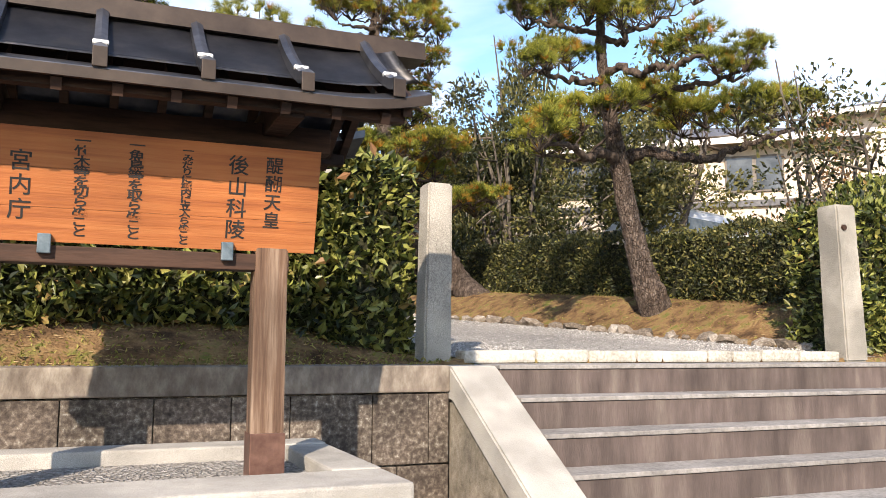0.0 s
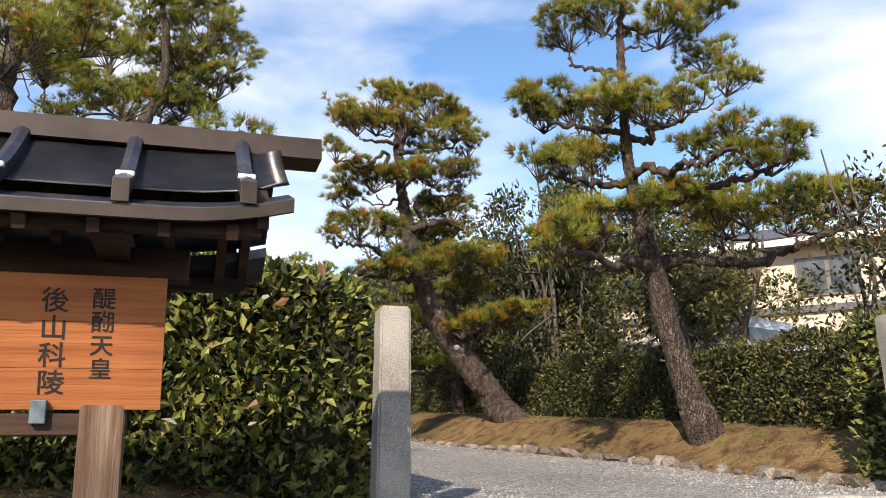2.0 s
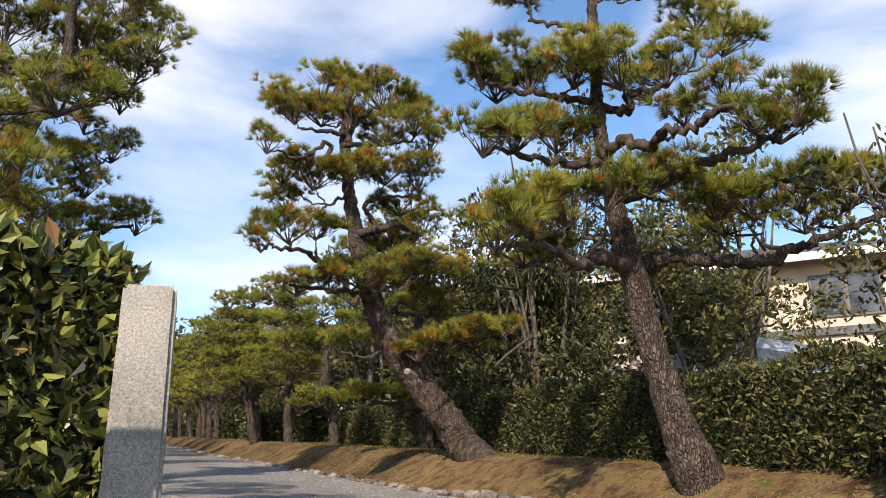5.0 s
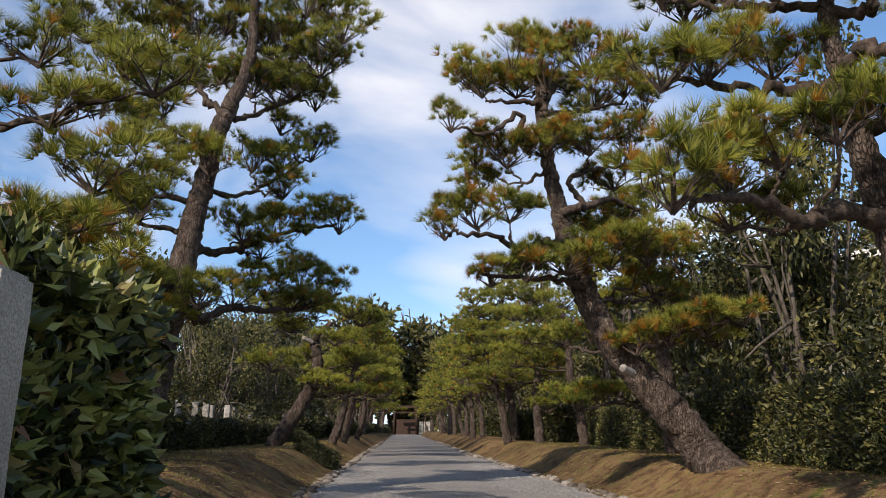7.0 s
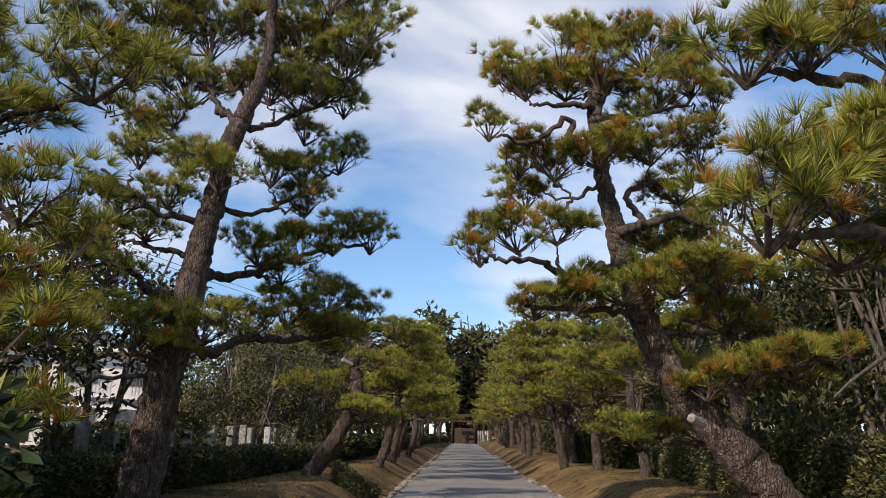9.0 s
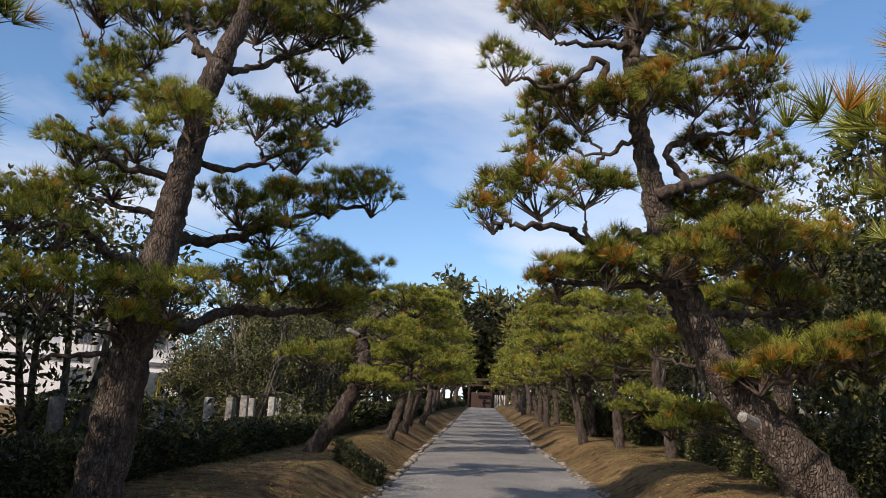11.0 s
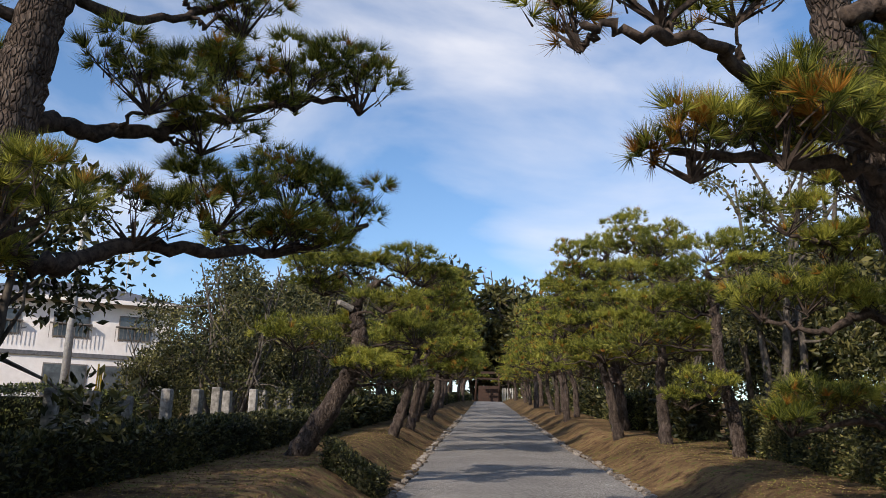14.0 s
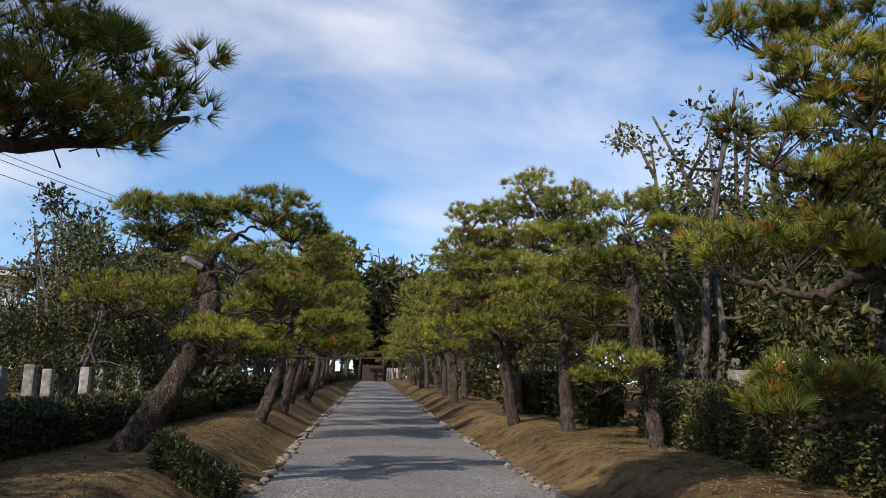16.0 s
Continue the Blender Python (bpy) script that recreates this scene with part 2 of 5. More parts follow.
M_PLASTER = material("cream_plaster", [(0.3, (0.56, 0.47, 0.38)), (0.7, (0.70, 0.60, 0.50))], scale=3, rough=0.9, bump=0.15, bump_scale=60, stain=0.15, stain_scale=0.6)
M_WHITE = material("white_render", [(0.2, (0.72, 0.68, 0.65)), (0.8, (0.84, 0.80, 0.77))], scale=3, rough=0.85, bump=0.1, stain=0.12, stain_scale=0.5)
M_TILE = material("roof_tile", [(0.3, (0.07, 0.07, 0.078)), (0.7, (0.15, 0.15, 0.16))], scale=9, rough=0.6, bump=0.3, stain=0.2)
M_FRAME = material("window_frame", [(0.3, (0.10, 0.085, 0.075)), (0.7, (0.17, 0.15, 0.13))], scale=8, rough=0.5, bump=0)
M_PANE = material("window_pane", [(0.3, (0.03, 0.035, 0.04)), (0.7, (0.09, 0.10, 0.11))], scale=2, rough=0.08, bump=0, spec=0.6)
M_CAR = material("silver_paint", [(0.3, (0.50, 0.52, 0.55)), (0.7, (0.62, 0.64, 0.66))], scale=3, rough=0.3, metal=0.4, bump=0, spec=0.5)
M_RUBBER = material("tyre_rubber", [(0.3, (0.015, 0.015, 0.016)), (0.7, (0.03, 0.03, 0.03))], scale=30, rough=0.8, bump=0.2)
M_GRAVE = material("old_grave_stone", [(0.3, (0.17, 0.16, 0.14)), (0.6, (0.34, 0.32, 0.29)), (0.8, (0.48, 0.46, 0.42))], scale=14, rough=0.9, bump=0.4, bump_scale=50, stain=0.35, stain_scale=3, rand=0.3)
M_STEEL = material("galvanised_pole", [(0.3, (0.33, 0.33, 0.33)), (0.7, (0.48, 0.48, 0.47))], scale=12, rough=0.6, metal=0.3, bump=0.1)
M_YELLOW = material("yellow_plastic", [(0.3, (0.55, 0.36, 0.03)), (0.7, (0.68, 0.47, 0.05))], scale=8, rough=0.5, bump=0)
M_CUT = material("cut_wood", [(0.2, (0.13, 0.115, 0.10)), (0.5, (0.27, 0.245, 0.215)), (0.85, (0.45, 0.42, 0.38))], scale=30, rough=0.9, bump=0.6)

# ---- helpers of this scene ----

def unit(v):
    return v / np.maximum(np.linalg.norm(v, axis=-1, keepdims=True), 1e-9)


def tri_mesh(name, verts, tris, mats, index=None, smooth=False):
    """A mesh of triangles from arrays."""
    me = bpy.data.meshes.new(name)
    verts, tris = np.asarray(verts, np.float32), np.asarray(tris, np.int32)
    me.vertices.add(len(verts))
    me.vertices.foreach_set("co", verts.ravel())
    me.loops.add(3 * len(tris))
    me.loops.foreach_set("vertex_index", tris.ravel())
    me.polygons.add(len(tris))
    me.polygons.foreach_set("loop_start", np.arange(0, 3 * len(tris), 3, dtype=np.int32))
    me.polygons.foreach_set("use_smooth", np.full(len(tris), smooth, bool))
    for m in mats:
        me.materials.append(m)
    if index is not None:
        me.polygons.foreach_set("material_index", np.asarray(index, np.int32))
    me.update()
    me.validate()
    return me


def part(name, bm, mat=None, parent=None, label="", smooth=False):
    """Links a bmesh (or a finished mesh) as one object, under a thing or a part."""
    if isinstance(bm, bmesh.types.BMesh):
        me = bpy.data.meshes.new(name)
        bmesh.ops.recalc_face_normals(bm, faces=bm.faces)
        bm.to_mesh(me)
        bm.free()
        me.materials.append(mat)
        if smooth:
            me.polygons.foreach_set("use_smooth", np.ones(len(me.polygons), bool))
    else:
        me = bm
    ob = new(name, me)
    if parent is not None:
        ob.parent = parent
        ob.matrix_parent_inverse = Matrix.Translation(parent.matrix_world.translation).inverted() if parent.type == "EMPTY" else Matrix.Identity(4)
    if label:
        tagged(ob, label)
    return ob


def thing(name, at, label, category, group="", kind=""):
    """An Empty at the base of a thing; its parts are given in the world's metres."""
    e = new(name)
    e.empty_display_size = 0.1
    e.location = at
    e.matrix_world = Matrix.Translation(at)
    return tagged(e, label, category, group, kind)


def box(lo, hi, bevel=0.0, bm=None, m=None):
    bm = bm or bmesh.new()
    got = bmesh.ops.create_cube(bm, size=1.0)["verts"]
    for v in got:
        v.co = Vector([lo[k] + (v.co[k] + 0.5) * (hi[k] - lo[k]) for k in range(3)])
    if bevel:
        es = list({e for v in got for e in v.link_edges})
        got = list({v for f in bmesh.ops.bevel(bm, geom=es, offset=bevel, segments=2, affect="EDGES", profile=0.6)["faces"] for v in f.verts} | {v for v in got if v.is_valid})
    if m is not None:
        bmesh.ops.transform(bm, matrix=m, verts=got)
    return bm


def prism(points, x0, x1):
    """A profile of (y, z) points swept along x."""
    bm = bmesh.new()
    a = [bm.verts.new((x0, y, z)) for y, z in points]
    b = [bm.verts.new((x1, y, z)) for y, z in points]
    n = len(points)
    for k in range(n):
        bm.faces.new((a[k], a[(k + 1) % n], b[(k + 1) % n], b[k]))
    bm.faces.new(a)
    bm.faces.new(b[::-1])
    return bm


def tube_arrays(points, radii, sides=10, wobble=0.0, seed=0):
    """A tapered tube through points: vertices and triangles."""
    rng = np.random.default_rng(seed)
    P, Rr = np.asarray(points, float), np.asarray(radii, float)
    d = unit(np.gradient(P, axis=0))
    up = np.array([0.31, 0.95, 0.05])
    u = unit(np.cross(d, up))
    v = np.cross(d, u)
    a = np.linspace(0, 2 * np.pi, sides, endpoint=False)
    ring = u[:, None] * np.cos(a)[None, :, None] + v[:, None] * np.sin(a)[None, :, None]
    rr = Rr[:, None] * (1 + wobble * rng.normal(size=(len(P), sides)))
    V = (P[:, None] + ring * rr[..., None]).reshape(-1, 3)
    T = []
    for i in range(len(P) - 1):
        for k in range(sides):
            p, q = i * sides + k, i * sides + (k + 1) % sides
            T += [(p, q, p + sides), (q, q + sides, p + sides)]
    V = np.vstack([V, P[-1:] + d[-1:] * Rr[-1], P[:1]])
    n = len(V)
    for k in range(sides):
        T.append(((len(P) - 1) * sides + k, (len(P) - 1) * sides + (k + 1) % sides, n - 2))
        T.append(((k + 1) % sides, k, n - 1))
    return V, np.array(T)


def join(chunks):
    V, T, n = [], [], 0
    for v, t in chunks:
        V.append(v); T.append(t + n); n += len(v)
    return np.vstack(V), np.vstack(T)


def spline(points, n):
    """A smooth path (x, y, z, r) through few points."""
    P = np.asarray(points, float)
    s = np.linspace(0, len(P) - 1, n)
    out = []
    Q = np.vstack([2 * P[0] - P[1], P, 2 * P[-1] - P[-2]])
    for x in s:
        i = min(int(x), len(P) - 2)
        f = x - i
        a, b, c, d = Q[i:i + 4]
        out.append(0.5 * (2 * b + (c - a) * f + (2 * a - 5 * b + 4 * c - d) * f * f + (3 * b - a - 3 * c + d) * f ** 3))
    return np.array(out)


# ---- the ground's shape ----
def path_left(y):
    return np.interp(y, [5.5, 10, 17.5, 24, 32, 48, 78, 125], [2.4, 1.75, 1.1, 0.58, -0.15, -1.46, -4.1, -8.2])


def path_right(y):
    return np.interp(y, [5.5, 8, 9.5, 11.5, 13.7, 17, 23, 28, 33, 48, 82, 125], [6.5, 6.15, 6.0, 5.6, 5.2, 4.86, 4.2, 3.72, 3.12, 1.9, -0.93, -4.5])


def slope_z(y):
    return 0.068 * (np.clip(y, 5.5, 125) - 5.5)


def ground_z(x, y):
    """Height of the upper ground: the rising path between two low banks."""
    d = np.maximum(np.maximum(path_left(y) - x, x - path_right(y)), 0)
    s = np.clip(d / 1.1, 0, 1)
    near = np.clip((y - 5.2) / 1.6, 0, 1)
    bank = 0.46 * s * s * (3 - 2 * s) * near - 0.05 * np.clip((5.75 - y) / 0.4, 0, 1) * np.minimum(s * 3, 1)
    return slope_z(y) + bank + (0.010 * np.sin(1.13 * x + 0.71 * y) * np.sin(0.93 * y - 0.57 * x) + 0.004 * np.sin(4.1 * x - 2.9 * y) * np.sin(3.7 * y + 1.9 * x)) * np.minimum(s * 3, 1)


def gz(x, y):
    return float(ground_z(np.float64(x), np.float64(y)))


# ---- plants ----
def needles(points, dirs, count, length, width, rng, spread=0.75):
    """Tufts of needles: one thin triangle each."""
    n = len(points)
    P = np.repeat(points, count, 0)
    D = unit(np.repeat(dirs, count, 0) + spread * unit(rng.normal(size=(n * count, 3))))
    L = length * rng.uniform(0.65, 1.15, (n * count, 1))
    W = unit(np.cross(D, rng.normal(size=(n * count, 3)))) * width * 0.5
    base = P + D * length * 0.04
    V = np.stack([base - W, base + W, P + D * L], 1).reshape(-1, 3)
    return V, np.arange(len(V)).reshape(-1, 3)


def pad_mesh(name, c, rx, rz, rng, density, count, width, length, autumn):
    """A flat cushion of pine foliage: lobes of needle tufts over a fan of dark twigs."""
    k = max(6, int(5 + rx * 15))
    a = rng.uniform(0, 2 * np.pi, k)
    r = np.sqrt(rng.uniform(0, 1, k)) * 0.78
    lobes = np.stack([np.cos(a) * r * rx, np.sin(a) * r * rx, rng.uniform(-0.4, 0.4, k) * rz + 0.3 * rz * (1 - r)], 1)
    lr = rx * rng.uniform(0.24, 0.40, k)
    n = max(20, int(density * 2.6 * rx * rx))
    which = rng.integers(0, k, n)
    d = unit(rng.normal(size=(n, 3)))
    d[:, 2] = np.where(d[:, 2] < -0.15, -d[:, 2] * 0.8, d[:, 2])
    sq = np.array([1, 1, 0.6])
    P = lobes[which] + d * (lr[which][:, None]) * sq * rng.uniform(0.55, 1.0, (n, 1))
    dirs = unit(d * np.array([0.9, 0.9, 0.5]) + np.array([0, 0, 0.75]) + 0.35 * rng.normal(size=(n, 3)))
    V, T = needles(P, dirs, count, length, width, rng)
    tuft_brown = (rng.uniform(size=n) < autumn * np.clip(0.6 + 0.8 * np.sin(which * 1.7), 0, 1.4))
    idx = np.repeat(tuft_brown.astype(int), count)
    # twigs fan out from the root of the cushion to the tufts
    sel = np.arange(0, n, 3 if width < 0.009 else 6)
    root = np.array([0, 0, -0.75 * rz])
    mid = lobes[which[sel]] * 0.72 + np.array([0, 0, -0.3 * rz])
    m = len(sel)
    ends = P[sel]
    def sticks(a, b, w):
        dd = unit(b - a)
        s1 = unit(np.cross(dd, rng.normal(size=dd.shape)))
        s2 = np.cross(dd, s1)
        vs = np.stack([a + s1 * w, a - 0.5 * s1 * w + 0.87 * s2 * w, a - 0.5 * s1 * w - 0.87 * s2 * w, b], 1).reshape(-1, 3)
        o = np.arange(len(a))[:, None] * 4
        ts = np.stack([o + np.array([0, 1, 3]), o + np.array([1, 2, 3]), o + np.array([2, 0, 3])], 1).reshape(-1, 3)
        return vs, ts
    jit = mid + rng.normal(size=mid.shape) * 0.05 * rx
    v2, t2 = sticks(jit, ends, 0.006)
    v3, t3 = sticks(np.repeat(root[None], k, 0), lobes * 0.85 + np.array([0, 0, -0.15 * rz]), 0.016)
    VV, TT = join([(V, T), (v2, t2), (v3, t3)])
    ii = np.concatenate([idx, np.full(len(t2) + len(t3), 2)])
    return tri_mesh(name, VV + np.asarray(c), TT, (M_NEEDLE, M_AUTUMN, M_TWIG), ii)


def pine(label, trunk, pads, seed, density=120, count=34, width=0.0065, length=0.13, autumn=0.12, sides=14, limb_r=0.036, cut=None, limbs=(), grow=1.28):
    """A trained pine: leaning trunk (x, y, z, r), crooked limbs, and cushions (x, y, z, radius, half height)."""
    rng = np.random.default_rng(seed)
    b = trunk[0]
    tree = thing("pine_tree", (b[0], b[1], gz(b[0], b[1])), label, "tree", "pines along the approach")
    sink = (b[2] - gz(b[0], b[1]) + 0.4) / (trunk[1][2] - b[2])
    tp = [(b[0] - sink * (trunk[1][0] - b[0]), b[1] - sink * (trunk[1][1] - b[1]), gz(b[0], b[1]) - 0.4, b[3] * 1.22)] + list(trunk)
    S = spline(tp, 9 * len(tp))
    S[:, 3] *= 0.9
    S[:, :2] += (0.012 if limbs else 0.025) * rng.normal(size=(len(S), 2)) * np.linspace(0.3, 1, len(S))[:, None]
    V, T = tube_arrays(S[:, :3], S[:, 3], sides, 0.05, seed)
    part("trunk", tri_mesh("trunk", V, T, (M_BARK,), smooth=True), None, tree)
    frame_pts = [S]
    for ctl in limbs:
        L = spline(ctl, 6 * len(ctl))
        L[2:-1, :3] += rng.normal(size=(len(L) - 3, 3)) * 0.016
        L[:, 3] *= 0.82 * rng.uniform(0.85, 1.2, len(L))
        v, t = tube_arrays(L[:, :3], L[:, 3], 9, 0.1, seed)
        part("limb", tri_mesh("limb", v, t, (M_TWIG if ctl[0][3] < 0.09 else M_BARK,), smooth=True), None, tree)
        frame_pts.append(L[3:])
    K = np.vstack(frame_pts)
    for (x, y, z, rx, rz) in pads:
        c = np.array([x, y, z])
        e = c + np.array([0, 0, -0.8 * rz])
        if limbs:
            far = np.linalg.norm(K[:, :3] - e, axis=1) + 1.2 * np.maximum(K[:, 2] - e[2] - 0.02, 0)
            a = K[int(np.argmin(far))]
        else:
            want = z - 0.12 - 0.09 * np.hypot(S[:, 0] - x, S[:, 1] - y)
            a = S[int(np.argmin(np.abs(S[:, 2] - want) + 0.15 * np.hypot(S[:, 0] - x, S[:, 1] - y)))]
        r_at, a = a[3], a[:3]
        ln = np.linalg.norm(e - a)
        r0 = min(limb_r * (0.42 + 0.28 * ln), r_at * (0.75 if limbs else 0.5))
        ctl = [(*a, r0)]
        for f in (0.25, 0.48, 0.74):
            q = a + (e - a) * f + rng.normal(size=3) * min(0.07 * ln, 0.08)
            q[2] -= 0.025 * ln * math.sin(math.pi * f)
            ctl.append((*q, r0 * (1 - 0.66 * f) * rng.uniform(0.9, 1.1)))
        ctl.append((*e, r0 * 0.28))
        L = spline(ctl, 17)
        L[2:-1, :3] += rng.normal(size=(14, 3)) * 0.011
        v, t = tube_arrays(L[:, :3], L[:, 3], 8 if width < 0.009 else 5, 0.14, seed)
        part("limb", tri_mesh("limb", v, t, (M_TWIG,), smooth=True), None, tree)
        tagged(part("foliage_cushion", pad_mesh("foliage_cushion", c, rx * grow, rz * 1.3, rng, density, count, width, length, autumn), None, tree), kind="stuff")
    if cut:
        v, t = tube_arrays([cut[0], cut[1]], [cut[2], cut[2] * 0.95], 10)
        part("sawn_stub", tri_mesh("sawn_stub", v, t, (M_CUT,), smooth=False), None, tree, "pale sawn-off branch stub")
    return tree


def leaves(P, dirs, size, rng, aspect=0.48, fold=0.25):
    """Folded leaves: four vertices and two triangles each."""
    n = len(P)
    D = unit(dirs)
    W = unit(np.cross(D, rng.normal(size=(n, 3))))
    U = np.cross(W, D)
    L = size * rng.uniform(0.6, 1.25, (n, 1))
    mid = P + D * L * 0.5
    V = np.stack([P, mid + W * L * aspect * 0.5 + U * L * fold * 0.4, P + D * L, mid - W * L * aspect * 0.5 + U * L * fold * 0.4], 1).reshape(-1, 3)
    o = np.arange(n)[:, None] * 4
    T = np.stack([o + np.array([0, 1, 2]), o + np.array([0, 2, 3])], 1).reshape(-1, 3)
    return V, T


def shrub_tree(name, label, category, at, height, spread, seed, leaf=0.09, count=9000, stems=4, mat=None, bare=0.0, clumps=26):
    """A broadleaved tree or tall shrub: several stems, twigs and clumps of leaves with gaps."""
    rng = np.random.default_rng(seed)
    x, y = at
    z = gz(x, y)
    tree = thing(name, (x, y, z), label, category, "trees behind the hedges")
    P = []
    wood = []
    for s in range(stems):
        a = rng.uniform(0, 6.28)
        base = np.array([x + 0.12 * math.cos(a), y + 0.12 * math.sin(a), z - 0.1])
        top = np.array([x + 0.5 * spread * math.cos(a), y + 0.5 * spread * math.sin(a), z + height * rng.uniform(0.75, 0.95)])
        pts = [(*base, 0.05 * height / 3)]
        for f in (0.3, 0.6, 1.0):
            q = base + (top - base) * f + rng.normal(size=3) * 0.12
            pts.append((*q, 0.05 * height / 3 * (1 - 0.82 * f)))
        S = spline(pts, 12)
        wood = [tube_arrays(S[:, :3], S[:, 3], 6)]
        for c in range(max(2, clumps // stems)):
            f = rng.uniform(0.3, 1.0)
            o = S[int(f * 11), :3]
            d = unit(rng.normal(size=3) + np.array([0, 0, 0.25]))
            e = o + d * spread * rng.uniform(0.25, 0.6)
            e[2] = min(e[2], z + height)
            m = (o + e) / 2 + rng.normal(size=3) * 0.08
            wood.append(tube_arrays([o, m, e], [0.02 * height / 3, 0.012 * height / 3, 0.004], 5))
            P.append((e, spread * rng.uniform(0.17, 0.34)))
        V, T = join(wood)
        part("stem", tri_mesh("stem", V, T, (M_GREY_BARK,), smooth=True), None, tree)
    n = int(count * (1 - bare))
    which = rng.integers(0, len(P), n)
    C = np.array([p for p, _ in P])[which]
    R_ = np.array([r for _, r in P])[which][:, None]
    d = unit(rng.normal(size=(n, 3)))
    Q = C + d * R_ * rng.uniform(0.3, 1.0, (n, 1)) * np.array([1, 1, 0.75])
    v, t = leaves(Q, d * 0.6 + rng.normal(size=(n, 3)) * 0.6 + np.array([0, 0, 0.15]), leaf, rng)
    part("crown", tri_mesh("crown", v, t, (mat or M_LEAF_TREE,)), None, tree)
    return tree


def hedge(name, label, line, width, height, leaf, per_m2, seed, yellow=0.03, lumps=0.06, faces=("front", "back", "top", "ends"), base=None, mat=None):
    """A clipped hedge along a line of (x, y): leaves over a solid core coloured as inner shade, cut into a slightly
    uneven block.
    """
    rng = np.random.default_rng(seed)
    line = np.asarray(line, float)
    x0, y0 = line.mean(0)
    h = thing(name, (x0, y0, gz(x0, y0)), label, "hedge", "clipped hedges")
    chunks, Q, N = [], [], []
    for (a, b) in zip(line[:-1], line[1:]):
        d = unit(b - a)
        nrm = np.array([-d[1], d[0]])
        ln = np.linalg.norm(b - a)
        k = max(2, int(ln / 0.5))
        for w, kind in ((1, "front"), (-1, "back"), (0, "top")):
            if kind not in faces:
                continue
            area = ln * (width if kind == "top" else height)
            n = int(area * per_m2)
            s, u = rng.uniform(0, ln, n), rng.uniform(0, 1, n)
            lump = lumps * (np.sin(s * 2.1 + seed) + np.sin(s * 5.3 + u * 4) * 0.6)
            depth = rng.uniform(-0.12, 0.05, n) + lump
            if kind == "top":
                px = a + d * s[:, None] + nrm * (u - 0.5)[:, None] * width
                pz = height + depth * 0.6
                nn = np.tile([0, 0, 1.0], (n, 1))
            else:
                px = a + d * s[:, None] + nrm * w * (width / 2 + depth * (0.55 + 0.45 * u))[:, None]
                pz = u * height
                nn = np.tile([nrm[0] * w, nrm[1] * w, 0.25], (n, 1))
            gzv = ground_z(px[:, 0], px[:, 1]) if base is None else np.full(n, base)
            Q.append(np.column_stack([px, gzv + pz])); N.append(nn)
        # solid block under the leaves, standing for the shaded inside
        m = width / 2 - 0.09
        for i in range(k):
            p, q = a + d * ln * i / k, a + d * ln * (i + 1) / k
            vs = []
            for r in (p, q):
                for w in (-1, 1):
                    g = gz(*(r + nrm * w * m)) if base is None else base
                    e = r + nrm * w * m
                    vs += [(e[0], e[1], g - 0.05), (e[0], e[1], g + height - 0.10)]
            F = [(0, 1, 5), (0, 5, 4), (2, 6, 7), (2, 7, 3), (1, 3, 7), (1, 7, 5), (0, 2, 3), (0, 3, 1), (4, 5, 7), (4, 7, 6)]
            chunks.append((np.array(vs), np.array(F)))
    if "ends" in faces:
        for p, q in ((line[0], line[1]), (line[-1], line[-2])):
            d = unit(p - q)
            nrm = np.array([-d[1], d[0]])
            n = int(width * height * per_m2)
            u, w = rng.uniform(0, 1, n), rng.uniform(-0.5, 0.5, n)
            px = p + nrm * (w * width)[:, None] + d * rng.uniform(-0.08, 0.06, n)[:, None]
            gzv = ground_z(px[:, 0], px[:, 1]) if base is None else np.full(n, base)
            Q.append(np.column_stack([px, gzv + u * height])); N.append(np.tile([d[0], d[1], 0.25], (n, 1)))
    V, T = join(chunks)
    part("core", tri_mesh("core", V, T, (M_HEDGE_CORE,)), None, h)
    Q, N = np.vstack(Q), np.vstack(N)
    v, t = leaves(Q, N * 0.55 + unit(rng.normal(size=Q.shape)) * 0.9 + np.array([0, 0, 0.2]), leaf, rng)
    idx = np.repeat((rng.uniform(size=len(Q)) < yellow).astype(int), 2)
    part("leaves", tri_mesh("leaves", v, t, (mat or M_LEAF, M_LEAF_Y), idx), None, h)
    return h

# ---- ground ----
def ground_sheet():
    xs = np.unique(np.concatenate([np.linspace(-900, -60, 12), np.linspace(-60, -8, 27), np.arange(-8, 12.01, 0.22), np.linspace(12, 60, 25), np.linspace(60, 900, 12)]))
    ys = np.unique(np.concatenate([np.array([5.396]), np.arange(5.40, 45, 0.25), np.linspace(45, 130, 70), np.linspace(130, 1600, 24)]))
    X, Y = np.meshgrid(xs, ys)
    Z = ground_z(X, Y)
    Z[0] = -0.3          # the sheet turns down behind the kerb and the walls
    V = np.column_stack([X.ravel(), Y.ravel(), Z.ravel()])
    nx, ny = len(xs), len(ys)
    i = (np.arange(ny - 1)[:, None] * nx + np.arange(nx - 1)[None]).ravel()
    T = np.vstack([np.column_stack([i, i + 1, i + nx + 1]), np.column_stack([i, i + nx + 1, i + nx])])
    ob = new("ground", tri_mesh("ground", V, T, (M_SOIL,), smooth=True))
    return tagged(ob, "brown mossy soil with fallen pine needles", "ground", kind="structure")


